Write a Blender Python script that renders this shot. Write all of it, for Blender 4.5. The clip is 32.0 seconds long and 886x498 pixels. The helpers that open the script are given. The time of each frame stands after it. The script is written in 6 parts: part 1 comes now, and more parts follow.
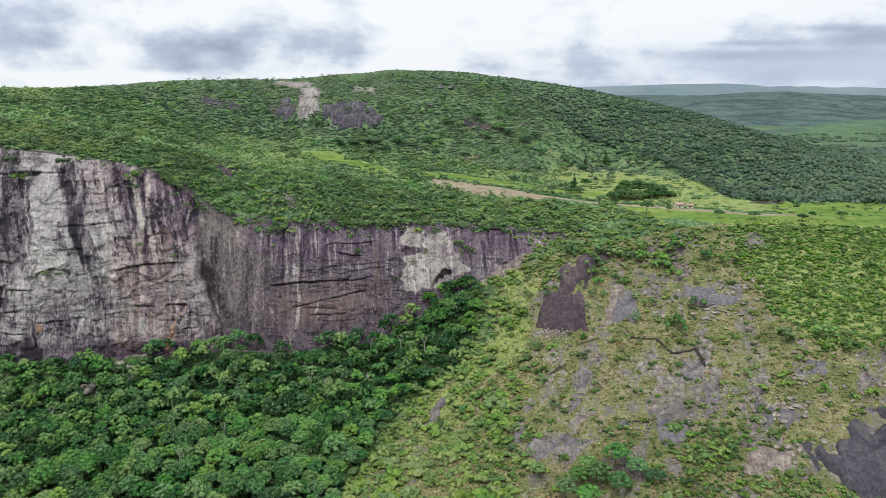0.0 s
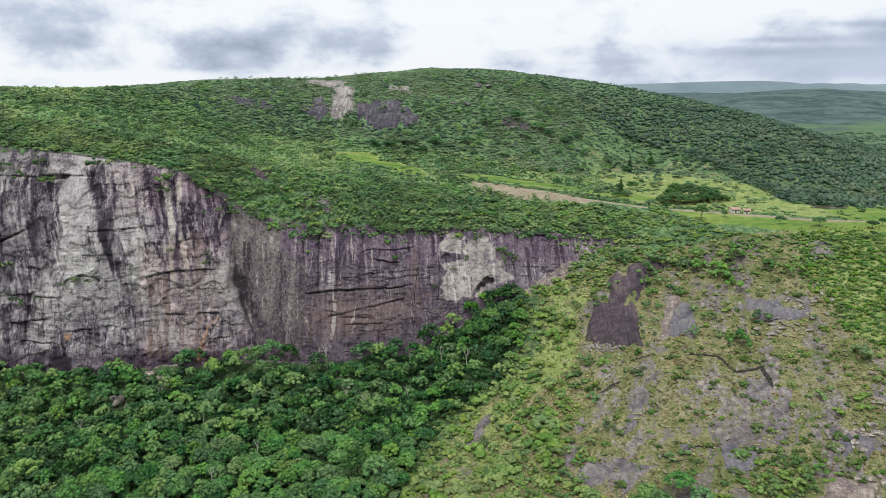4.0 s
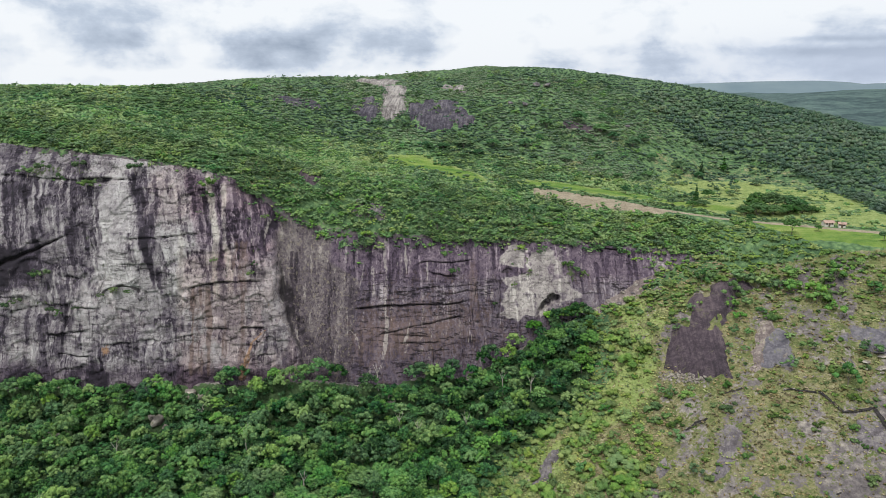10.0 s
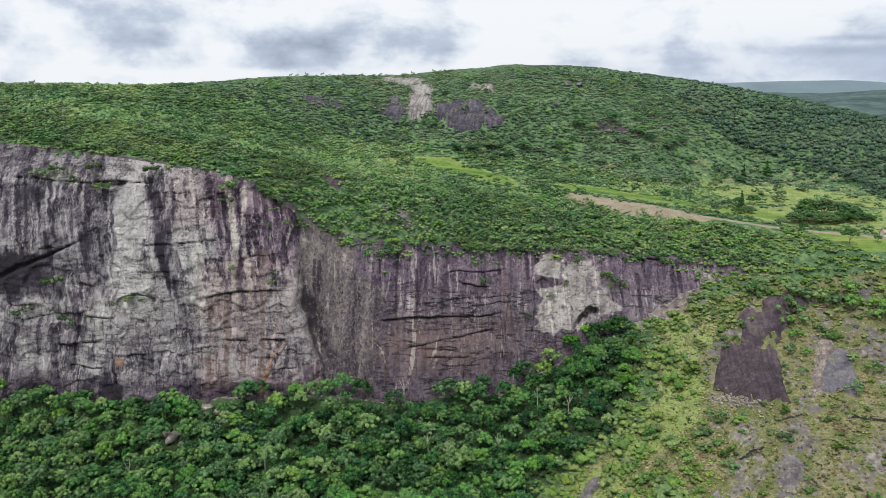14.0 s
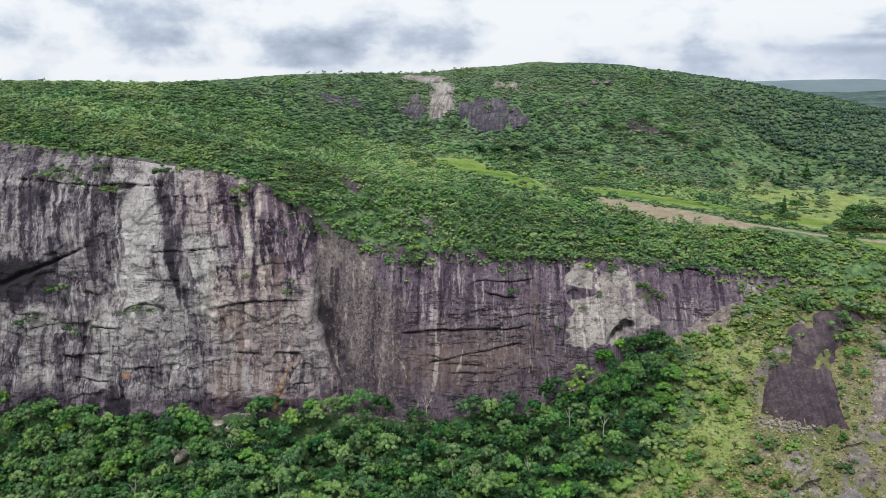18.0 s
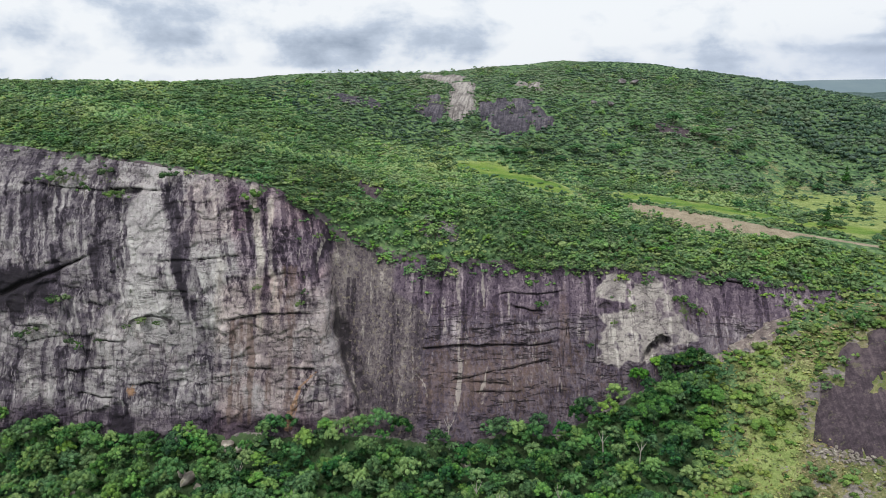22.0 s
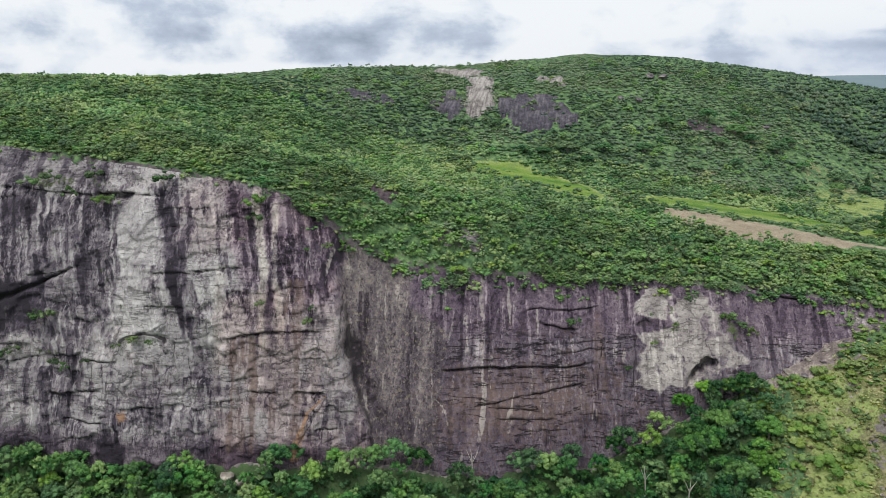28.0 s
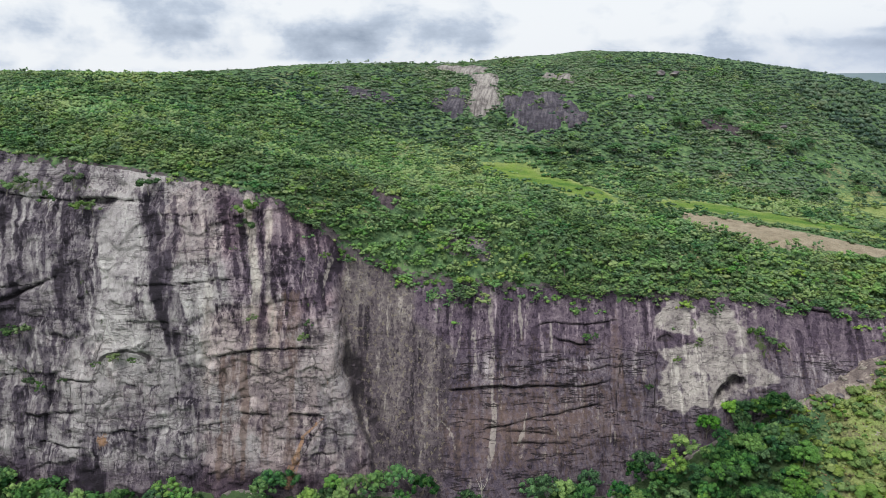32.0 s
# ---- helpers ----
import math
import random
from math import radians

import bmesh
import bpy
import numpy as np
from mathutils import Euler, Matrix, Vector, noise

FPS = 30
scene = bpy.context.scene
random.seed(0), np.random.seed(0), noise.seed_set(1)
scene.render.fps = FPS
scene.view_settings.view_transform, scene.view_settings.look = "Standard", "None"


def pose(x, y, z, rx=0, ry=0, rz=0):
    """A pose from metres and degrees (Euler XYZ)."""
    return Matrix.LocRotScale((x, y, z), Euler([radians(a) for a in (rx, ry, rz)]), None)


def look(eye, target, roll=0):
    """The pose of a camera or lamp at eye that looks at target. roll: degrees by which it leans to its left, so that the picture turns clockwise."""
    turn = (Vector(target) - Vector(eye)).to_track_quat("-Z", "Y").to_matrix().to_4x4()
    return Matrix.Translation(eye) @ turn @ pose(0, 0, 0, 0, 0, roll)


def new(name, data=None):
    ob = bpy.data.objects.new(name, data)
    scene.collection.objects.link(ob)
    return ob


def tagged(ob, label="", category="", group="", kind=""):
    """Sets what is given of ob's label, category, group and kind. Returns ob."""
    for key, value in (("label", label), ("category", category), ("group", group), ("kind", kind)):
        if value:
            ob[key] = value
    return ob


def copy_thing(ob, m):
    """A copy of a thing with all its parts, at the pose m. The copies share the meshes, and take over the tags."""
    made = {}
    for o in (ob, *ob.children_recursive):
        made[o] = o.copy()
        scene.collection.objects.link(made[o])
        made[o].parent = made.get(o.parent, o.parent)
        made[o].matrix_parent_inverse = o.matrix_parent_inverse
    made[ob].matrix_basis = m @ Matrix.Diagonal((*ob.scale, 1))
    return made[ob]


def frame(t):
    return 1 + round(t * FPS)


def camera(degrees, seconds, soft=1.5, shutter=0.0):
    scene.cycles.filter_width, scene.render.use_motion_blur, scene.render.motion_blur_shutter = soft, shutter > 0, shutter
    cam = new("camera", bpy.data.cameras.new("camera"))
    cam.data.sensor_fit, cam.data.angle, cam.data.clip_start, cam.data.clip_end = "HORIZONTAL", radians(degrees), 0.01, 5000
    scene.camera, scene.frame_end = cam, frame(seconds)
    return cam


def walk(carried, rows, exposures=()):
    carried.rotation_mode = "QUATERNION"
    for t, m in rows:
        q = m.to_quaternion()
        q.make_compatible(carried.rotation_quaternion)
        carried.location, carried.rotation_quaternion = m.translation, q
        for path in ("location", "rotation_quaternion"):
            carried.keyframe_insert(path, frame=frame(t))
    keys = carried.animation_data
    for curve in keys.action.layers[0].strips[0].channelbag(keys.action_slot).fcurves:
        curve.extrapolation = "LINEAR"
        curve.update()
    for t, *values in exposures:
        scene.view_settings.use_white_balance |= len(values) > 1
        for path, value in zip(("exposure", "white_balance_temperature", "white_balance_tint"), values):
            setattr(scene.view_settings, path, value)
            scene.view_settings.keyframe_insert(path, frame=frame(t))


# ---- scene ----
cam = camera(63.85, 32.0, soft=0.3)
PATH = [
    (0, (0, 0, 150), (0.01, 97.22, 126.6), 0.09),
    (0.5, (-1.04, 2.22, 149.99), (-1.49, 99.44, 126.58), 0.08),
    (1, (-2.07, 4.45, 149.99), (-2.71, 101.66, 126.57), 0.06),
    (1.5, (-3.08, 6.69, 149.98), (-4.05, 103.9, 126.56), 0.04),
    (2, (-4.07, 8.93, 149.97), (-5.13, 106.15, 126.56), 0.02),
    (2.5, (-5.05, 11.19, 149.95), (-5.85, 108.41, 126.55), -0.02),
    (4.5, (-8.84, 20.26, 149.88), (-13.75, 117.29, 126.22), -0.19),
    (5, (-9.76, 22.53, 149.85), (-15.59, 119.53, 126.25), -0.24),
    (5.5, (-10.66, 24.81, 149.82), (-16.94, 121.79, 126.26), -0.21),
    (6, (-11.56, 27.08, 149.8), (-18.2, 124.04, 126.24), -0.18),
    (6.5, (-12.45, 29.36, 149.77), (-19.36, 126.29, 126.19), -0.16),
    (7, (-13.33, 31.63, 149.73), (-20.6, 128.53, 126.12), -0.14),
    (7.5, (-14.2, 33.9, 149.7), (-21.93, 130.76, 126.06), -0.12),
    (8, (-15.06, 36.17, 149.66), (-23.35, 132.97, 126), -0.1),
    (8.5, (-15.92, 38.43, 149.62), (-24.64, 135.19, 125.95), -0.07),
    (9, (-16.76, 40.69, 149.58), (-25.8, 137.42, 125.9), -0.05),
    (9.5, (-17.61, 42.94, 149.54), (-26.81, 139.66, 125.85), -0.04),
    (10, (-18.44, 45.19, 149.5), (-27.72, 141.89, 125.78), -0.03),
    (10.5, (-19.27, 47.43, 149.45), (-28.72, 144.11, 125.7), -0.02),
    (11, (-20.1, 49.67, 149.4), (-29.9, 146.3, 125.63), -0.01),
    (11.5, (-20.92, 51.9, 149.35), (-31.15, 148.48, 125.56), -0),
    (12, (-21.74, 54.12, 149.3), (-32.39, 150.66, 125.51), 0),
    (12.5, (-22.55, 56.33, 149.25), (-33.62, 152.83, 125.47), 0.01),
    (13, (-23.36, 58.54, 149.19), (-34.79, 154.99, 125.41), 0.02),
    (13.5, (-24.17, 60.73, 149.14), (-35.92, 157.15, 125.35), 0.02),
    (14, (-24.97, 62.92, 149.08), (-37, 159.3, 125.27), 0.02),
    (14.5, (-25.77, 65.1, 149.02), (-38.04, 161.44, 125.17), 0.02),
    (16.5, (-28.94, 73.74, 148.77), (-42.36, 169.9, 124.86), 0.03),
    (17, (-29.73, 75.87, 148.7), (-43.28, 172.01, 124.77), 0.04),
    (17.5, (-30.52, 78, 148.64), (-44.32, 174.1, 124.67), 0.04),
    (18, (-31.3, 80.12, 148.57), (-45.38, 176.17, 124.58), 0.04),
    (18.5, (-32.08, 82.23, 148.5), (-46.34, 178.26, 124.52), 0.05),
    (19, (-32.86, 84.34, 148.43), (-47.14, 180.36, 124.44), 0.05),
    (19.5, (-33.64, 86.43, 148.36), (-47.93, 182.45, 124.35), 0.05),
    (20, (-34.42, 88.52, 148.28), (-49, 184.49, 124.26), 0.05),
    (20.5, (-35.2, 90.6, 148.21), (-50.12, 186.52, 124.19), 0.05),
    (21, (-35.97, 92.68, 148.14), (-51.3, 188.53, 124.13), 0.06),
    (21.5, (-36.74, 94.75, 148.06), (-52.44, 190.55, 124.07), 0.05),
    (22, (-37.52, 96.81, 147.98), (-53.47, 192.57, 124), 0.05),
    (22.5, (-38.28, 98.87, 147.91), (-54.44, 194.59, 123.9), 0.04),
    (23, (-39.05, 100.92, 147.83), (-55.27, 196.62, 123.79), 0.04),
    (23.5, (-39.82, 102.97, 147.75), (-55.96, 198.68, 123.67), 0.04),
    (24, (-40.58, 105.02, 147.67), (-56.75, 200.71, 123.55), 0.04),
    (24.5, (-41.34, 107.06, 147.6), (-57.53, 202.74, 123.43), 0.04),
    (25, (-42.1, 109.1, 147.52), (-58.32, 204.76, 123.28), 0.04),
    (25.5, (-42.85, 111.15, 147.44), (-59.13, 206.77, 123.11), 0.04),
    (27.5, (-45.84, 119.33, 147.12), (-62.74, 214.79, 122.63), 0.01),
    (28, (-46.58, 121.38, 147.04), (-63.56, 216.82, 122.49), 0.05),
    (28.5, (-47.31, 123.43, 146.96), (-64.48, 218.83, 122.37), 0.05),
    (29, (-48.03, 125.5, 146.89), (-65.35, 220.86, 122.28), 0.05),
    (29.5, (-48.76, 127.57, 146.81), (-66.03, 222.94, 122.2), 0.04),
    (30, (-49.47, 129.65, 146.73), (-66.36, 225.08, 122.11), 0.04),
    (30.5, (-50.18, 131.73, 146.65), (-66.7, 227.23, 122), 0.05),
    (31, (-50.88, 133.83, 146.58), (-67.03, 229.38, 121.88), 0.06),
    (31.5, (-51.58, 135.95, 146.5), (-67.8, 231.47, 121.75), 0.07),
    (32, (-52.27, 138.07, 146.43), (-68.95, 233.49, 121.6), 0.08),
]
walk(cam, [(t, look(eye, target, roll)) for t, eye, target, roll in PATH], [(0, -0.31), (12, -0.34), (32, -0.37)])

# ---- sky and sun ----
SUN_UP, SUN_TURN = radians(62), radians(200)
world = bpy.data.worlds.new("sky")
scene.world = world
world.use_nodes = True


def cloudy_sky():
    tree = world.node_tree
    back = tree.nodes["Background"]
    add = tree.nodes.new

    def wire(a, b):
        tree.links.new(a, b)

    def calc(op, a, b=0.0, clamp=False):
        n = add("ShaderNodeMath")
        n.operation, n.use_clamp = op, clamp
        for k, v in enumerate((a, b)):
            if isinstance(v, float) or isinstance(v, int):
                n.inputs[k].default_value = v
            else:
                wire(v, n.inputs[k])
        return n.outputs[0]

    sky = add("ShaderNodeTexSky")
    sky.sky_type, sky.sun_disc = "NISHITA", False
    sky.sun_elevation, sky.sun_rotation = SUN_UP, SUN_TURN
    sky.air_density, sky.dust_density, sky.ozone_density = 1.0, 2.0, 1.0
    where = add("ShaderNodeTexCoord").outputs["Generated"]
    def cloud(scale, detail, rough, stretch, shift, warp=0.0):
        mp = add("ShaderNodeMapping")
        mp.inputs["Location"].default_value, mp.inputs["Scale"].default_value = shift, stretch
        wire(where, mp.inputs[0])
        n = add("ShaderNodeTexNoise")
        n.inputs["Scale"].default_value, n.inputs["Detail"].default_value = scale, detail
        n.inputs["Roughness"].default_value, n.inputs["Distortion"].default_value = rough, warp
        wire(mp.outputs[0], n.inputs["Vector"])
        return n.outputs["Fac"]

    puff = cloud(7.2, 10.0, 0.57, (1, 1, 1.7), (1.6, 0.35, 0.1), 0.15)
    body = cloud(1.6, 3.0, 0.5, (1, 1, 2.2), (0.35, 2.2, 0.4))
    veil = cloud(3.0, 6.0, 0.55, (1, 1, 9.0), (5.2, 1.1, 0.2))
    shade = calc("ADD", calc("ADD", calc("MULTIPLY", puff, 0.62), calc("MULTIPLY", body, 0.26)), calc("MULTIPLY", veil, 0.12))
    side = add("ShaderNodeSeparateXYZ")
    wire(where, side.inputs[0])
    ahead = calc("MAXIMUM", side.outputs[1], 0.05)
    across, above = calc("DIVIDE", side.outputs[0], ahead), calc("DIVIDE", side.outputs[2], ahead)

    def bank(u, v, wide, high, dark):
        """A bank of cloud about a direction, darker or whiter than the rest."""
        a, b = calc("DIVIDE", calc("SUBTRACT", across, u), wide), calc("DIVIDE", calc("SUBTRACT", above, v), high)
        far = calc("ADD", calc("MULTIPLY", a, a), calc("MULTIPLY", b, b))
        return calc("MULTIPLY", calc("POWER", 2.718, calc("MULTIPLY", far, -1.0)), dark)

    for spot in ((-0.27, 0.050, 0.09, 0.050, 0.022), (-0.17, 0.045, 0.05, 0.030, 0.040), (-0.46, 0.040, 0.26, 0.040, 0.025), (0.52, 0.014, 0.26, 0.020, 0.115), (0.28, 0.036, 0.10, 0.010, 0.050),
                 (0.64, 0.045, 0.24, 0.030, 0.085), (0.05, 0.075, 0.20, 0.080, -0.060), (-0.44, 0.002, 0.18, 0.007, -0.060), (0.38, 0.110, 0.30, 0.035, -0.040), (0.48, 0.030, 0.16, 0.007, 0.13), (0.62, 0.052, 0.10, 0.010, 0.12), (0.42, 0.046, 0.07, 0.004, 0.09), (0.54, 0.066, 0.08, 0.005, 0.08)):
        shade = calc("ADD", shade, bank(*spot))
    tone = add("ShaderNodeValToRGB")
    wire(shade, tone.inputs[0])
    els = tone.color_ramp.elements
    els[0].position, els[0].color = 0.498, (0.93, 0.958, 0.985, 1)
    els[1].position, els[1].color = 0.690, (0.31, 0.375, 0.48, 1)
    for at, col in ((0.540, (0.80, 0.850, 0.915, 1)), (0.590, (0.56, 0.635, 0.750, 1))):
        mid = els.new(at)
        mid.color = col
    gain = add("ShaderNodeMix")
    gain.data_type, gain.blend_type = "RGBA", "MULTIPLY"
    gain.inputs[0].default_value = 1.0
    wire(tone.outputs[0], gain.inputs[6])
    gain.inputs[7].default_value = (12.9, 13.0, 13.2, 1)
    rain = add("ShaderNodeMix")
    rain.data_type = "RGBA"
    wire(calc("ADD", bank(0.56, 0.012, 0.34, 0.034, 0.72), bank(0.75, 0.05, 0.25, 0.05, 0.35), True), rain.inputs[0])
    wire(gain.outputs[2], rain.inputs[6])
    rain.inputs[7].default_value = (7.6, 8.6, 10.6, 1)
    both = add("ShaderNodeMix")
    both.data_type = "RGBA"
    both.inputs[0].default_value = 0.93
    wire(sky.outputs[0], both.inputs[6])
    wire(rain.outputs[2], both.inputs[7])
    wire(both.outputs[2], back.inputs["Color"])
    back.inputs["Strength"].default_value = 0.10


cloudy_sky()
sun = new("sun", bpy.data.lights.new("sun", "SUN"))
sun.data.energy, sun.data.angle, sun.data.color = 3.45, radians(24), (1.0, 0.985, 0.955)
sun.matrix_world = look((0, 0, 0), (-math.sin(SUN_TURN) * math.cos(SUN_UP), -math.cos(SUN_TURN) * math.cos(SUN_UP), -math.sin(SUN_UP)))


# ---- helpers of this scene ----
def hash01(ix, iy, seed):
    n = (ix.astype(np.int64) * 374761393 + iy.astype(np.int64) * 668265263 + seed * 974634777) & 0xFFFFFFFF
    n = ((n ^ (n >> 13)) * 1274126177) & 0xFFFFFFFF
    n = (n ^ (n >> 16)) & 0xFFFFFFFF
    return n / 4294967295.0


def vnoise(x, y, seed=0):
    """Smooth value noise, 0 to 1."""
    x, y = np.asarray(x, float), np.asarray(y, float)
    ix, iy = np.floor(x), np.floor(y)
    fx, fy = x - ix, y - iy
    fx, fy = fx * fx * (3 - 2 * fx), fy * fy * (3 - 2 * fy)
    a, b = hash01(ix, iy, seed), hash01(ix + 1, iy, seed)
    c, d = hash01(ix, iy + 1, seed), hash01(ix + 1, iy + 1, seed)
    return (a + (b - a) * fx) * (1 - fy) + (c + (d - c) * fx) * fy


def fbm(x, y, octaves=4, seed=0):
    out, amp, tot = 0.0, 1.0, 0.0
    for k in range(octaves):
        out = out + amp * vnoise(np.asarray(x) * 2**k + 17.3 * k, np.asarray(y) * 2**k - 9.1 * k, seed + 31 * k)
        tot, amp = tot + amp, amp * 0.5
    return out / tot


def sstep(a, b, x):
    t = np.clip((np.asarray(x, float) - a) / (b - a), 0, 1)
    return t * t * (3 - 2 * t)


def bump(x, c, w):
    return np.exp(-(((np.asarray(x, float) - c) / w) ** 2))


def line(x, xs, ys):
    """A line given at a few places, with its corners rounded off."""
    x = np.asarray(x, float)
    return sum(np.interp(x + d, xs, ys) for d in (-9, -4.5, 0, 4.5, 9)) / 5


def in_shape(x, y, corners, ragged=0.0, seed=0):
    """How far inside an outline a place lies, in metres, less than nothing outside; its edge runs ragged by that much."""
    x, y = np.asarray(x, float), np.asarray(y, float)
    near, inside = np.full(x.shape, 1e9), np.zeros(x.shape, bool)
    for (ax, ay), (bx, by) in zip(corners, corners[1:] + corners[:1]):
        ux, uy = bx - ax, by - ay
        k = np.clip(((x - ax) * ux + (y - ay) * uy) / (ux * ux + uy * uy), 0, 1)
        near = np.minimum(near, np.hypot(x - ax - k * ux, y - ay - k * uy))
        if ay != by:
            inside ^= ((ay > y) != (by > y)) & (x < ax + ux * (y - ay) / uy)
    d = np.where(inside, near, -near)
    return d + ragged * 2 * (fbm(np.asarray(x) / (ragged * 2.2 + 1), np.asarray(y) / (ragged * 2.2 + 1), 3, seed) - 0.5)


# ---- the lie of the land ----
RIM_X = [-450, -255, -181, -150, -126, -113, -78, -20, 30, 60, 95, 400]
RIM_Y = [352, 347, 342, 346, 349, 352, 355, 367, 368, 363, 362, 362]
RIM_Z = [123, 121, 113.5, 109, 98, 81.5, 78, 76, 74, 71, 79, 78]
FOOT_Y = [304, 305, 307, 313, 317, 318, 318, 337, 352, 361, 361, 361]
BENCH_Y = [400, 390, 372, 372, 372, 374, 380, 411, 400, 398, 400, 400]
BENCH_Z = [138, 132, 121, 114, 108, 102, 98, 90, 87, 84, 81, 79]
SLOPE_X = [-450, -255, -197, -130, -75, -20, 60, 124, 200, 290, 400]
SLOPE_Y = [430, 425, 445, 454, 458, 462, 480, 520, 440, 410, 400]
SLOPE_Z = [144, 140, 124, 104, 100, 94, 87, 86, 81, 79, 78]
RIDGE_X = [-500, -255, -197, -130, -80, -40, 10, 117, 228, 291, 348, 520, 900]
RIDGE_Y = [455, 448, 540, 592, 610, 620, 630, 670, 650, 600, 560, 540, 540]
RIDGE_Z = [147, 144, 146, 148.5, 153.5, 156, 154, 143, 121, 99, 91, 76, 60]


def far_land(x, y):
    """A green vale behind the hill and the long wooded ridge beyond it."""
    z = 62 + 15 * (fbm(x / 260, y / 260, 3, 5) - 0.5) - 8 * bump(y, 1150, 200)
    crest = np.interp(x * 2100 / np.maximum(y, 900), [300, 640, 760, 975, 1135, 1280, 2400], [55, 76, 101, 107, 105, 97, 80])
    spur = 1 + 0.35 * (fbm(x / 190, y / 420, 3, 8) - 0.5)
    ridge = np.where(y < 2100, bump(y, 2100, 430), bump(y, 2100, 700))
    return z + np.maximum(crest - 60, 0) * ridge * (spur + (1 - spur) * bump(y, 2100, 120))


def lower_z(x, y):
    """The valley floor and the dome of rock and grass beside it."""
    fy = line(x, RIM_X, FOOT_Y)
    v = np.interp(y, [-900, 60, 220, 300, 332], [-60, -22, 1, 8, 12]) + 13 * np.exp(-np.maximum(fy - y, 0) / 11.0) * (1 - sstep(-50, -15, x))
    xs = np.minimum(x, 190)
    d = 39.0 + 0.47 * (y - 283) + np.where(xs > 60, 0.2 * (xs - 91), -6.2 - 0.36 * (60 - xs))
    d = d - 6.0 * bump(x, 34, 20) * bump(y, 312, 22) - 5.0 * bump(x, 148, 26) * bump(y, 215, 26)
    d = np.minimum(d, 81) - 1.2 * np.exp(-np.abs(d - 81) / 2.5)
    h = np.clip(0.5 + 0.5 * (d - v) / 7.0, 0, 1)
    return v + (d - v) * h + 7.0 * h * (1 - h) * 0.5


def upper_z(x, y):
    """Rim, bench, hillside and ridge, and the far land behind them."""
    ry, rz = line(x, RIM_X, RIM_Y), line(x, RIM_X, RIM_Z)
    by, bz = line(x, RIM_X, BENCH_Y), line(x, RIM_X, BENCH_Z)
    sy, sz = line(x, SLOPE_X, SLOPE_Y), line(x, SLOPE_X, SLOPE_Z)
    gy, gz = line(x, RIDGE_X, RIDGE_Y), line(x, RIDGE_X, RIDGE_Z)
    sy, gy = np.maximum(sy, by + 10), np.maximum(gy, sy + 20)
    t1 = np.clip((y - ry) / np.maximum(by - ry, 1), 0, 1)
    t2 = np.clip((y - by) / (sy - by), 0, 1)
    t3 = np.clip((y - sy) / (gy - sy), 0, 1)
    z = rz + (bz - rz) * (1 - (1 - t1) ** 1.5) + (sz - bz) * t2 + (gz - sz) * (0.35 * t3 + 0.65 * np.sin(t3 * np.pi / 2) ** 1.3)
    t4 = sstep(0, 1, (y - gy) / 330.0)
    return z + (far_land(x, y) - z) * t4


def ground_z(x, y):
    x, y = np.asarray(x, float), np.asarray(y, float)
    fy, ry = line(x, RIM_X, FOOT_Y), line(x, RIM_X, RIM_Y)
    low, up = lower_z(x, np.minimum(y, fy)), upper_z(x, np.maximum(y, ry))
    t = np.clip((y - fy) / np.maximum(ry - fy, 1.0), 0, 1) ** 1.7
    z = low + (up - low) * t
    rough = 1.6 * (fbm(x / 23, y / 23, 3, 2) - 0.5) + 5.0 * (fbm(x / 90, y / 90, 2, 3) - 0.5) * sstep(380, 460, y)
    return z + rough


# ---- small builders ----
def part(name, bm, mat, parent, label=""):
    me = bm
    if not isinstance(bm, bpy.types.Mesh):
        me = bpy.data.meshes.new(name)
        bm.to_mesh(me)
        bm.free()
    if mat is not None and not me.materials:
        me.materials.append(mat)
    ob = new(name, me)
    ob.parent = parent
    if label:
        ob["label"] = label
    return ob


def thing(name, place, label, category, group="", kind=""):
    ob = new(name)
    ob.empty_display_size = 0.5
    ob.location = place
    return tagged(ob, label, category, group, kind)


def mesh_of(name, verts, faces, mat, smooth=False, **attrs):
    """A mesh from numpy arrays: all faces with the same number of corners; attrs are values on the points."""
    me = bpy.data.meshes.new(name)
    n = faces.shape[1]
    me.vertices.add(len(verts))
    me.vertices.foreach_set("co", np.ascontiguousarray(verts, np.float32).ravel())
    me.loops.add(faces.size)
    me.loops.foreach_set("vertex_index", np.ascontiguousarray(faces, np.int32).ravel())
    me.polygons.add(len(faces))
    me.polygons.foreach_set("loop_start", np.arange(0, faces.size, n, dtype=np.int32))
    me.polygons.foreach_set("use_smooth", np.full(len(faces), smooth))
    for key, values in attrs.items():
        at = me.attributes.new(key, "FLOAT", "POINT")
        at.data.foreach_set("value", np.ascontiguousarray(values, np.float32).ravel())
    me.update(calc_edges=True)
    me.validate()
    me.materials.append(mat)
    return me


def grid_faces(nx, ny):
    i = np.arange(nx * ny).reshape(ny, nx)
    return np.stack([i[:-1, :-1], i[:-1, 1:], i[1:, 1:], i[1:, :-1]], -1).reshape(-1, 4)


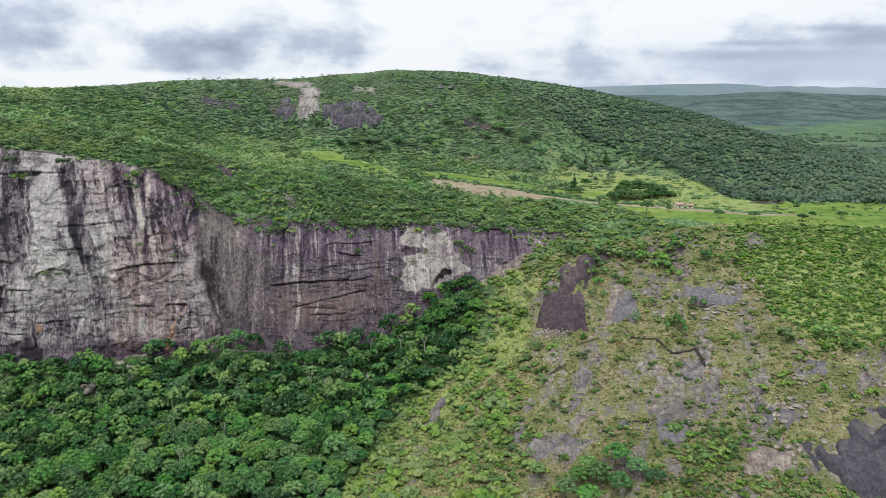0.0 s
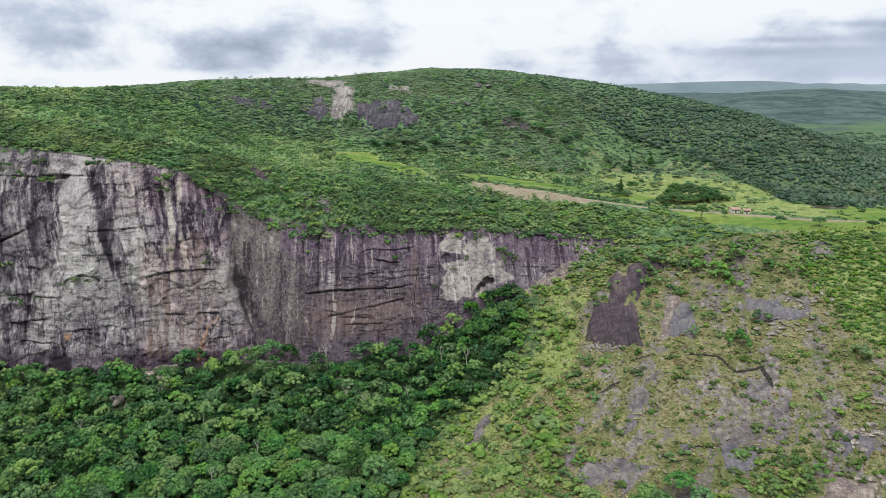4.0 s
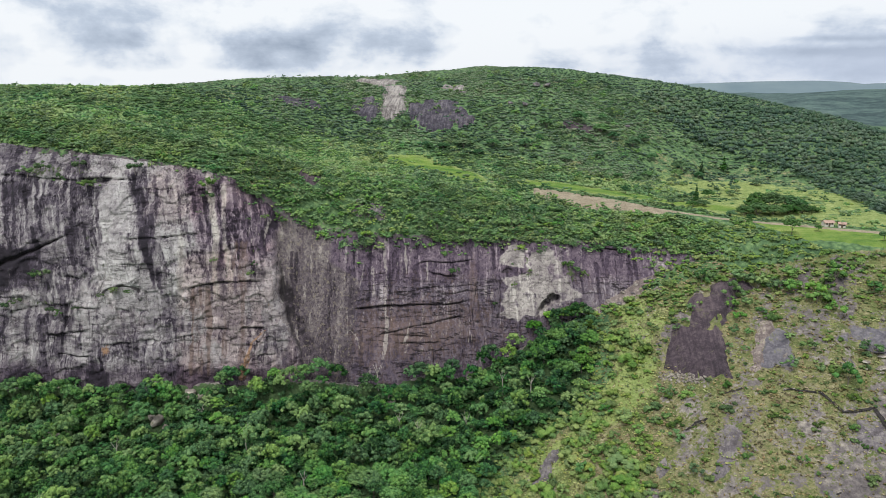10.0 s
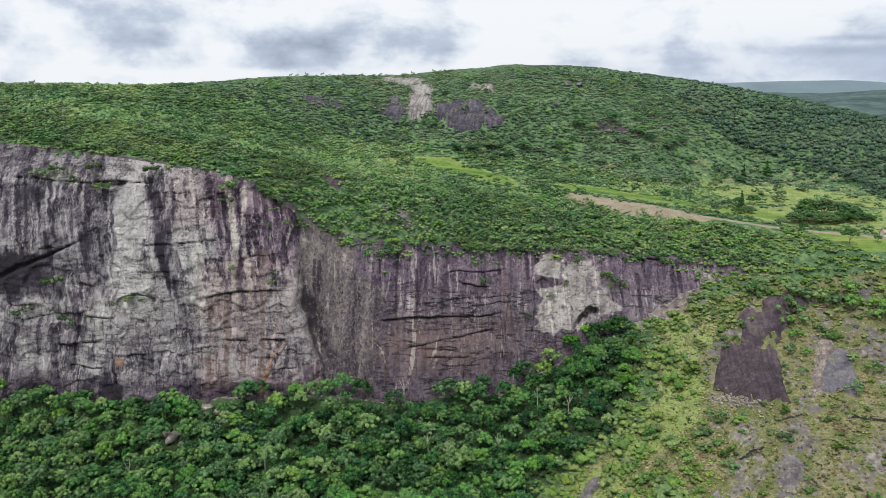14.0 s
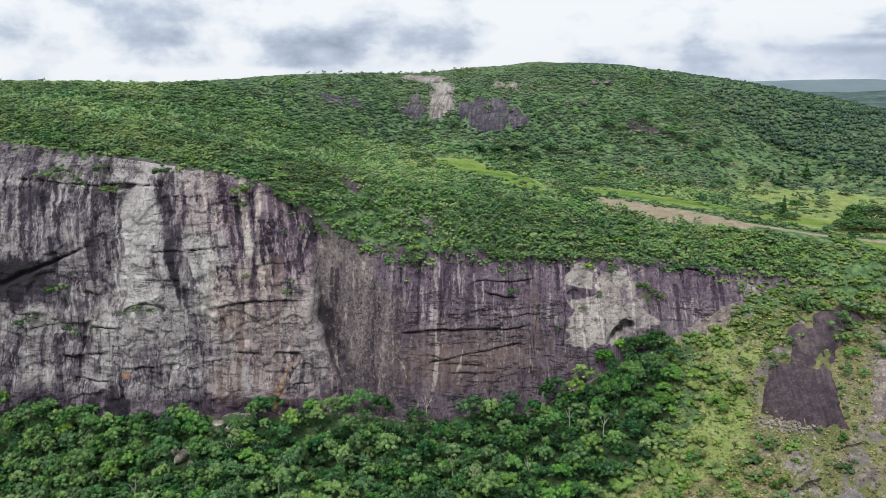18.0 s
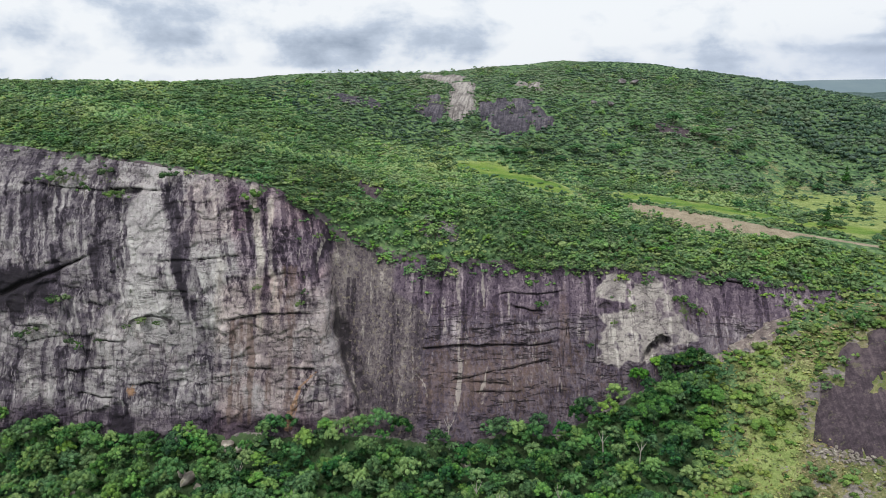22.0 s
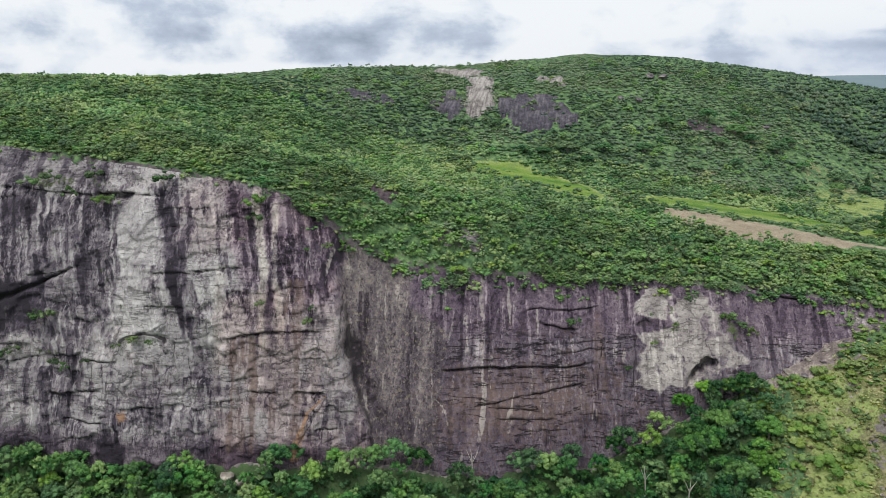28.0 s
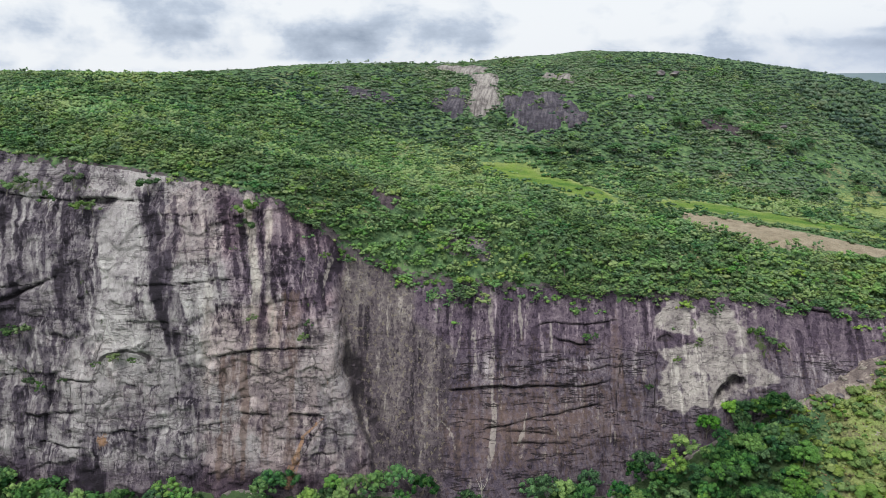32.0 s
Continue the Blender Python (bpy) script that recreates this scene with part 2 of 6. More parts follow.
# ---- materials ----
class Nodes:
    """A node material, built a node at a time."""

    def __init__(self, name):
        self.mat = bpy.data.materials.new(name)
        self.mat.use_nodes = True
        self.tree = self.mat.node_tree
        self.bsdf = self.tree.nodes["Principled BSDF"]

    def node(self, kind, **inputs):
        n = self.tree.nodes.new(kind)
        for k, v in inputs.items():
            self.put(n, k.replace("_", " "), v)
        return n

    def put(self, n, key, v):
        socket = n.inputs[int(key)] if key.isdigit() else n.inputs[key]
        if isinstance(v, bpy.types.NodeSocket):
            self.tree.links.new(v, socket)
        else:
            socket.default_value = v

    def math(self, op, a, b=0.0, clamp=False):
        n = self.tree.nodes.new("ShaderNodeMath")
        n.operation, n.use_clamp = op, clamp
        self.put(n, "0", a)
        self.put(n, "1", b)
        return n.outputs[0]

    def noise(self, scale, detail=4.0, rough=0.55, stretch=(1, 1, 1), where=None):
        if where is None:
            where = self.tree.nodes.new("ShaderNodeTexCoord").outputs["Object"]
        m = self.node("ShaderNodeMapping", Vector=where)
        m.inputs["Scale"].default_value = stretch
        n = self.node("ShaderNodeTexNoise", Vector=m.outputs[0])
        n.inputs["Scale"].default_value, n.inputs["Detail"].default_value, n.inputs["Roughness"].default_value = scale, detail, rough
        return n.outputs["Fac"]

    def cells(self, scale, stretch, feature="DISTANCE_TO_EDGE", wobble=0.0):
        where = self.tree.nodes.new("ShaderNodeTexCoord").outputs["Object"]
        if wobble:
            soft = self.node("ShaderNodeTexNoise", Vector=where)
            soft.inputs["Scale"].default_value, soft.inputs["Detail"].default_value = 0.22, 4.0
            add = self.tree.nodes.new("ShaderNodeVectorMath")
            add.operation = "MULTIPLY_ADD"
            self.put(add, "0", soft.outputs["Color"])
            add.inputs[1].default_value = (wobble,) * 3
            self.put(add, "2", where)
            where = add.outputs[0]
        m = self.node("ShaderNodeMapping", Vector=where)
        m.inputs["Scale"].default_value = stretch
        n = self.node("ShaderNodeTexVoronoi", Vector=m.outputs[0])
        n.feature = feature.split()[0]
        n.inputs["Scale"].default_value = scale
        return n.outputs["Distance" if "DISTANCE" in feature else "Color"]

    def ramp(self, fac, *stops):
        n = self.node("ShaderNodeValToRGB", Fac=fac)
        els = n.color_ramp.elements
        while len(els) < len(stops):
            els.new(0.5)
        for el, (p, c) in zip(els, stops):
            el.position = p
            el.color = (*(c if isinstance(c, tuple) else (c, c, c)), 1)
        return n.outputs[0]

    def step(self, fac, a, b):
        return self.ramp(fac, (a, 0.0), (b, 1.0)) if a < b else self.ramp(fac, (b, 1.0), (a, 0.0))

    def mix(self, fac, a, b, kind="MIX"):
        n = self.tree.nodes.new("ShaderNodeMix")
        n.data_type, n.blend_type = "RGBA", kind
        for key, v in ((0, fac), (6, a), (7, b)):
            if isinstance(v, tuple) and len(v) == 3:
                v = (*v, 1)
            self.put(n, str(key), v)
        return n.outputs[2]

    def attr(self, name):
        n = self.tree.nodes.new("ShaderNodeAttribute")
        n.attribute_name = name
        return n.outputs["Fac"]

    def bump(self, height, strength, distance):
        n = self.node("ShaderNodeBump", Height=height, Strength=strength, Distance=distance)
        self.put(self.bsdf, "Normal", n.outputs[0])

    def done(self, color, rough=0.85, spec=0.25):
        self.put(self.bsdf, "Base Color", color)
        self.put(self.bsdf, "Roughness", rough)
        self.bsdf.inputs["Specular IOR Level"].default_value = spec
        return self.mat


def foliage(name, dark, mid, light, joined, unit=1.0, lively=1.05, hue=0.467, rich=1.22, own_part=0.58, patches=0.0, speckle=0.34, thin=0.18):
    """Leaves: three greens, varied from plant to plant and within the crown. unit: metres to one unit of the mesh."""
    m = Nodes(name)
    own = m.attr("tint") if joined else m.node("ShaderNodeObjectInfo").outputs["Random"]
    leaf = m.node("ShaderNodeNewGeometry").outputs["Random Per Island"]
    clump, sprig = m.noise(0.8 * unit, 4.0, 0.6), m.noise(2.6 * unit, 6.0, 0.68)
    f = m.math("ADD", m.math("ADD", m.math("MULTIPLY", own, own_part), (0.58 - own_part) / 2), m.math("ADD", m.math("MULTIPLY", leaf, speckle), (0.34 - speckle) / 2))
    f = m.math("ADD", f, m.math("MULTIPLY", m.math("SUBTRACT", clump, 0.5), 0.5))
    f = m.math("ADD", f, m.math("MULTIPLY", m.math("SUBTRACT", sprig, 0.5), lively))
    col = m.ramp(f, (0.0, tuple(v * 0.7 for v in dark)), (0.16, dark), (0.46, mid), (0.92, light))
    kin = m.math("FRACT", m.math("MULTIPLY", own, 7.31))
    turn = m.node("ShaderNodeHueSaturation", Color=col)
    shift = m.math("ADD", m.math("MULTIPLY", kin, 0.042), hue)
    if patches:
        shift = m.math("ADD", shift, m.math("MULTIPLY", m.math("SUBTRACT", m.noise(0.035, 5.0, 0.6), 0.5), 0.16 * patches))
    m.put(turn, "Hue", shift)
    m.put(turn, "Saturation", m.math("SUBTRACT", rich, m.math("MULTIPLY", m.math("FRACT", m.math("MULTIPLY", own, 23.7)), 0.34)))
    col = turn.outputs[0]
    m.bump(sprig, 0.8, 0.6 / unit)
    mat = m.done(col, 0.6, 0.2)
    tr = m.node("ShaderNodeBsdfTranslucent", Color=col)
    mixer = m.node("ShaderNodeMixShader", Fac=thin)
    m.tree.links.new(m.bsdf.outputs[0], mixer.inputs[1])
    m.tree.links.new(tr.outputs[0], mixer.inputs[2])
    m.tree.links.new(mixer.outputs[0], m.tree.nodes["Material Output"].inputs["Surface"])
    return mat


TREE_GREENS = ((0.017, 0.053, 0.026), (0.086, 0.208, 0.074), (0.262, 0.450, 0.140))
SHRUB_GREENS = ((0.066, 0.142, 0.070), (0.172, 0.312, 0.122), (0.370, 0.540, 0.180))
HILL_GREENS = ((0.056, 0.106, 0.078), (0.126, 0.214, 0.124), (0.262, 0.366, 0.182))
leaf_tree = foliage("tree_leaves", *TREE_GREENS, False, 8.5, own_part=0.40)
leaf_forest = foliage("forest_leaves", *TREE_GREENS, True)
leaf_shrub = foliage("shrub_leaves", *SHRUB_GREENS, True, lively=0.45, hue=0.466, rich=1.16, own_part=0.52, patches=1.0, speckle=0.18, thin=0.3)
leaf_hill = foliage("hill_leaves", *HILL_GREENS, True, lively=0.42, hue=0.468, rich=1.08, own_part=0.52, patches=1.3, speckle=0.16, thin=0.3)
leaf_scrub = foliage("scrub_leaves", (0.052, 0.104, 0.036), (0.136, 0.236, 0.074), (0.290, 0.395, 0.128), True, lively=0.8)
leaf_bush = foliage("bush_leaves", (0.050, 0.115, 0.046), (0.120, 0.245, 0.080), (0.250, 0.400, 0.125), False, 5.0)


def bark_material():
    m = Nodes("bark")
    f = m.noise(3.0, 5.0, 0.6, (1, 1, 0.2))
    m.bump(f, 0.5, 0.05)
    return m.done(m.ramp(f, (0.3, (0.09, 0.075, 0.06)), (0.7, (0.26, 0.235, 0.20))), 0.9)


bark = bark_material()


def cliff_material():
    """Granite: pale lichened rock, dark water stain, rust, cream and white runs, by the values on the points."""
    m = Nodes("granite_cliff")
    add, mul, sub = (lambda a, b: m.math("ADD", a, b)), (lambda a, b: m.math("MULTIPLY", a, b)), (lambda a, b: m.math("SUBTRACT", a, b))
    mid = lambda f, k: mul(sub(f, 0.5), k)
    streak = m.noise(1.0, 4.0, 0.52, (0.42, 0.42, 0.020))
    thread = m.noise(1.0, 4.0, 0.55, (1.25, 1.25, 0.055))
    dash = m.noise(1.0, 5.0, 0.62, (0.55, 0.55, 1.9))
    fine = m.noise(0.75, 8.0, 0.68, (1, 1, 0.8))
    flake = m.noise(0.85, 6.0, 0.62, (1.0, 1.0, 0.55))
    blot = m.noise(0.11, 6.0, 0.62)
    mottle = m.noise(0.28, 6.0, 0.64, (1, 1, 0.7))
    grain = m.noise(2.6, 4.0, 0.7)
    stain, seamy = m.attr("stain"), m.attr("seamy")
    facet = m.cells(0.16, (1.0, 1.0, 1.5), "F1", 8.0)
    l = add(add(m.attr("light"), 0.085), add(mid(fine, 0.38), add(mid(mottle, 0.42), mid(blot, 0.18))))
    l = add(l, add(mid(dash, 0.15), mid(grain, 0.14)))
    soft = add(mid(fine, 1.1), add(mid(mottle, 0.9), mid(thread, 0.8)))
    l = sub(l, mul(m.step(add(m.attr("wet"), soft), 0.22, 0.66), 0.24))
    l = add(l, mul(m.step(add(m.attr("chalk"), soft), 0.38, 0.75), 0.17))
    l = add(l, mul(mid(facet, 0.10), m.attr("jointed")))
    l = add(l, mul(add(mid(streak, 0.75), mid(thread, 0.45)), add(mul(stain, 0.85), 0.15)))
    l = sub(l, mul(m.step(add(streak, add(mid(mottle, 0.25), mid(fine, 0.14))), 0.53, 0.58), mul(stain, 0.25)))
    l = sub(l, mul(m.step(add(thread, add(mid(mottle, 0.30), mid(fine, 0.22))), 0.56, 0.61), mul(stain, 0.22)))
    l = sub(l, mul(m.step(add(flake, mid(dash, 0.3)), 0.58, 0.62), 0.15))
    l = add(l, mul(m.step(add(thread, mid(mottle, 0.4)), 0.40, 0.36), mul(stain, 0.10)))
    bed = m.noise(1.0, 5.0, 0.58, (0.055, 0.055, 0.42))
    some = m.step(m.noise(0.10, 4.0, 0.6), 0.46, 0.52)
    rift = mul(m.step(m.math("ABSOLUTE", sub(bed, 0.5)), 0.018, 0.004), mul(some, seamy))
    l = sub(l, mul(m.attr("drip"), m.step(add(thread, mid(fine, 0.2)), 0.42, 0.52)))
    col = m.ramp(l, (0.06, (0.022, 0.018, 0.025)), (0.24, (0.068, 0.055, 0.074)), (0.38, (0.140, 0.122, 0.136)), (0.56, (0.286, 0.264, 0.266)), (0.86, (0.512, 0.490, 0.474)))
    col = m.mix(mul(m.attr("violet"), 0.75), col, m.mix(1.0, col, (1.07, 0.90, 1.02), "MULTIPLY"))
    olive = m.step(add(m.attr("olive"), add(mid(thread, 1.2), mid(mottle, 0.9))), 0.25, 0.75)
    col = m.mix(mul(olive, 0.7), col, m.mix(1.0, col, (1.08, 1.03, 0.88), "MULTIPLY"))
    lump = m.step(add(m.noise(0.85, 3.0, 0.6, (1, 1, 0.8)), mid(grain, 0.25)), 0.585, 0.63)
    col = m.mix(mul(mul(lump, olive), 0.42), col, m.mix(mottle, (0.200, 0.160, 0.100), (0.330, 0.300, 0.215)))
    col = m.mix(m.attr("cream"), col, m.mix(1.0, col, (1.05, 1.02, 0.95), "MULTIPLY"))
    col = m.mix(m.step(add(m.attr("blush"), add(mid(thread, 0.8), mid(mottle, 1.0))), 0.2, 0.9), col, m.mix(1.0, col, (1.05, 0.94, 0.92), "MULTIPLY"))
    w = add(m.attr("warm"), add(mid(thread, 0.8), add(mid(streak, 0.5), mid(mottle, 0.4))))
    col = m.mix(mul(m.step(w, 0.32, 0.70), 0.72), col, m.mix(add(fine, mid(dash, 0.6)), (0.052, 0.030, 0.030), (0.270, 0.190, 0.155)))
    o = add(m.attr("ochre"), add(mid(flake, 1.2), mid(thread, 0.6)))
    col = m.mix(mul(m.step(o, 0.50, 0.75), 0.78), col, m.mix(thread, (0.150, 0.066, 0.036), (0.500, 0.310, 0.175)))
    r = add(m.attr("run"), add(mid(thread, 1.3), add(mid(fine, 1.3), mid(mottle, 0.8))))
    col = m.mix(mul(m.step(r, 0.52, 0.95), 0.62), col, m.mix(fine, (0.300, 0.260, 0.240), (0.480, 0.440, 0.390)))
    net = m.cells(0.085, (0.75, 0.75, 2.2), wobble=9.0)
    joint = mul(m.step(net, 0.030, 0.010), mul(m.step(m.noise(0.12, 3.0), 0.47, 0.53), m.attr("jointed")))
    web = m.cells(0.23, (0.8, 0.8, 1.7), wobble=6.0)
    fissure = mul(m.step(web, 0.034, 0.008), mul(m.step(m.noise(0.16, 4.0), 0.50, 0.56), m.attr("jointed")))
    # near-black for cracks and joints, and for painted shade in hollows and corner
    c = add(m.attr("crack_shade"), add(mid(fine, 0.7), mid(mottle, 0.7)))
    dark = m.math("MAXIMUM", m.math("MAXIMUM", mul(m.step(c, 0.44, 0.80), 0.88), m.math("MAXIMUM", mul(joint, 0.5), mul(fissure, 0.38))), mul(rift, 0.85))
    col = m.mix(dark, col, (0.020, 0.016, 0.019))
    g = add(m.attr("moss"), mid(flake, 2.2))
    col = m.mix(mul(m.step(g, 0.52, 0.70), 0.8), col, m.mix(grain, (0.022, 0.045, 0.012), (0.110, 0.150, 0.045)))
    h = add(mul(fine, 0.45), add(mul(flake, 0.25), add(mul(dash, 0.20), mul(grain, 0.10))))
    m.bump(sub(h, mul(dark, 0.35)), 1.0, 1.4)
    return m.done(col, 0.85, 0.25)


def ground_material():
    """Grass, dry grass, leaf litter, bare rock and earth, by the values on the points."""
    m = Nodes("ground_cover")
    add, mul = (lambda a, b: m.math("ADD", a, b)), (lambda a, b: m.math("MULTIPLY", a, b))
    mid_ = lambda f, k: mul(m.math("SUBTRACT", f, 0.5), k)
    big, mid, fine, tuft = m.noise(0.035, 5.0), m.noise(0.20, 8.0, 0.66), m.noise(0.9, 8.0, 0.7), m.noise(1.7, 4.0, 0.6)
    vary = add(mid_(mid, 1.0), mid_(fine, 0.9))
    litter = m.ramp(add(big, vary), (0.25, (0.050, 0.098, 0.046)), (0.55, (0.105, 0.180, 0.072)), (0.9, (0.210, 0.250, 0.115)))
    canopy = m.math("SUBTRACT", 1.0, m.cells(0.42, (1.0, 1.0, 0.4), "F1 DISTANCE", 1.5))
    low = m.ramp(add(mul(canopy, 0.75), add(mid_(big, 0.5), mid_(fine, 0.5))), (0.15, (0.052, 0.102, 0.050)), (0.45, (0.120, 0.205, 0.088)), (0.80, (0.240, 0.345, 0.140)))
    litter = m.mix(0.8, litter, low)
    grass = m.ramp(add(mid, mid_(fine, 0.9)), (0.2, (0.090, 0.150, 0.040)), (0.5, (0.230, 0.290, 0.094)), (0.85, (0.400, 0.430, 0.185)))
    straw = m.ramp(add(mid, mid_(fine, 1.1)), (0.18, (0.055, 0.084, 0.030)), (0.40, (0.165, 0.176, 0.072)), (0.58, (0.275, 0.250, 0.128)), (0.80, (0.445, 0.392, 0.260)))
    patch = m.noise(0.085, 6.0, 0.62)
    straw = m.mix(mul(m.step(patch, 0.50, 0.58), 0.7), straw, m.mix(fine, (0.060, 0.090, 0.028), (0.150, 0.185, 0.055)))
    straw = m.mix(mul(m.step(patch, 0.44, 0.38), 0.55), straw, m.mix(fine, (0.120, 0.100, 0.060), (0.340, 0.300, 0.200)))
    straw = m.mix(mul(m.step(tuft, 0.53, 0.58), 0.55), straw, (0.070, 0.095, 0.038))
    rock = m.ramp(add(m.noise(0.45, 9.0, 0.68), mid_(big, 0.4)), (0.25, (0.062, 0.053, 0.058)), (0.5, (0.165, 0.145, 0.142)), (0.75, (0.400, 0.360, 0.300)))
    rock = m.mix(m.attr("violet"), rock, m.ramp(m.noise(0.6, 8.0, 0.7), (0.3, (0.045, 0.036, 0.045)), (0.7, (0.150, 0.125, 0.132))))
    earth = m.ramp(add(mid, mul(fine, 0.3)), (0.4, (0.200, 0.160, 0.108)), (0.8, (0.370, 0.315, 0.228)))
    # woods of the far land, distance haze mixed into their bluish greens
    woods = m.ramp(add(mid_(m.noise(0.012, 6.0, 0.65), 1.6), m.noise(0.06, 4.0)), (0.25, (0.034, 0.058, 0.060)), (0.55, (0.070, 0.112, 0.106)), (0.9, (0.125, 0.180, 0.150)))
    pick = lambda key, k: m.step(add(m.attr(key), mul(vary, k)), 0.46, 0.54)
    col = m.mix(pick("dry", 0.6), litter, straw)
    # ground under the trees, darkened to stand for shade between the crowns
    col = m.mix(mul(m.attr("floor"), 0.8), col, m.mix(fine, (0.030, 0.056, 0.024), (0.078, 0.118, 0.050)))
    col = m.mix(pick("lush", 0.7), col, grass)
    sward = m.ramp(add(mid, mid_(m.noise(0.06, 3.0, 0.6, (0.25, 1.6, 1)), 1.2)), (0.25, (0.075, 0.165, 0.030)), (0.55, (0.160, 0.248, 0.050)), (0.85, (0.280, 0.328, 0.096)))
    col = m.mix(pick("pasture", 0.5), col, sward)
    col = m.mix(pick("earth", 0.4), col, earth)
    col = m.mix(pick("rock", 1.5), col, rock)
    col = m.mix(m.attr("wood"), col, woods)
    m.bump(add(add(fine, mid), mul(canopy, 0.9)), 0.9, 1.0)
    return m.done(col, 0.92, 0.15)


def rock_material(name, dark, mid, light, streaky=0.0, mossy=0.75):
    m = Nodes(name)
    base, fine, blot = m.noise(0.35, 9.0, 0.72), m.noise(1.6, 7.0, 0.7), m.noise(0.09, 6.0, 0.66)
    f = m.math("ADD", base, m.math("MULTIPLY", m.math("SUBTRACT", fine, 0.5), 1.0))
    f = m.math("ADD", f, m.math("MULTIPLY", m.math("SUBTRACT", blot, 0.5), 1.0))
    if streaky:
        f = m.math("ADD", f, m.math("MULTIPLY", m.math("SUBTRACT", m.noise(1.0, 7.0, 0.64, (0.9, 0.07, 0.07)), 0.5), 1.8 * streaky))
    col = m.ramp(f, (0.2, dark), (0.5, mid), (0.85, light))
    # lichen, and moss in the hollows
    lichen = m.step(m.math("ADD", m.noise(0.55, 7.0, 0.66), m.math("MULTIPLY", m.math("SUBTRACT", fine, 0.5), 0.5)), 0.57, 0.66)
    col = m.mix(m.math("MULTIPLY", lichen, 0.8 * mossy), col, m.mix(fine, mid, tuple(1.35 * v for v in light)))
    moss = m.step(m.math("ADD", m.noise(0.22, 7.0, 0.68), m.math("MULTIPLY", m.math("SUBTRACT", fine, 0.5), 0.6)), 0.60, 0.66)
    col = m.mix(m.math("MULTIPLY", moss, mossy), col, m.mix(fine, (0.060, 0.072, 0.026), (0.190, 0.185, 0.080)))
    m.bump(m.math("ADD", base, fine), 0.8, 0.5)
    return m.done(col, 0.8, 0.3)



granite = cliff_material()
cover = ground_material()
dark_rock = rock_material("dark_slab_rock", (0.026, 0.019, 0.024), (0.060, 0.043, 0.053), (0.120, 0.092, 0.096), 0.6, 0.4)
grey_rock = rock_material("grey_rock", (0.070, 0.060, 0.062), (0.130, 0.114, 0.122), (0.270, 0.244, 0.228), 0.25)
pale_rock = rock_material("pale_rock", (0.100, 0.082, 0.072), (0.270, 0.240, 0.205), (0.540, 0.500, 0.425), 0.4)


def plain(name, dark, light, scale=1.5, rough=0.8, spec=0.3):
    m = Nodes(name)
    f = m.noise(scale, 5.0, 0.6)
    return m.done(m.ramp(f, (0.3, dark), (0.7, light)), rough, spec)


# ---- where grows what ----
FOREST_Y = [-300, 229, 257, 287, 301, 318, 352]
FOREST_X = [-60, -38, -29, -18, 6, 19, 18]


def forest_edge(y):
    return np.interp(y, FOREST_Y, FOREST_X) + 5 * (fbm(np.asarray(y) / 14, 0 * np.asarray(y), 2, 41) - 0.5)


ROAD_X = [20, 60, 88, 112, 133, 167, 200, 260, 400]
ROAD_Y = [404, 401, 394, 390, 384, 373, 368, 366, 368]
FIELD_X = [88, 96, 112, 142, 172, 210, 300]
FIELD_Y = [402, 393, 362, 349, 342, 332, 322]
WOOD_Y = [400, 423, 466, 509, 544, 557, 640]
WOOD_X = [165, 167, 169, 156, 130, 103, 50]


def in_wood(x, y):
    """1 where the dense wood on the hillside stands, east of a slanting edge."""
    rag = 7 * (fbm(x / 16, y / 16, 3, 45) - 0.5)
    return sstep(-2, 3, x - np.interp(y, WOOD_Y, WOOD_X) + rag) * sstep(-2, 3, y - np.interp(x, [164, 193, 250, 400], [419, 405, 400, 396]) + rag)


def in_meadow(x, y):
    return sstep(66, 84, x + 0.15 * (y - 450) + 14 * (fbm(x / 20, y / 20, 2, 46) - 0.5)) * (1 - in_wood(x, y)) * sstep(4, 9, y - np.interp(x, ROAD_X, ROAD_Y)) * (1 - sstep(520, 560, y))



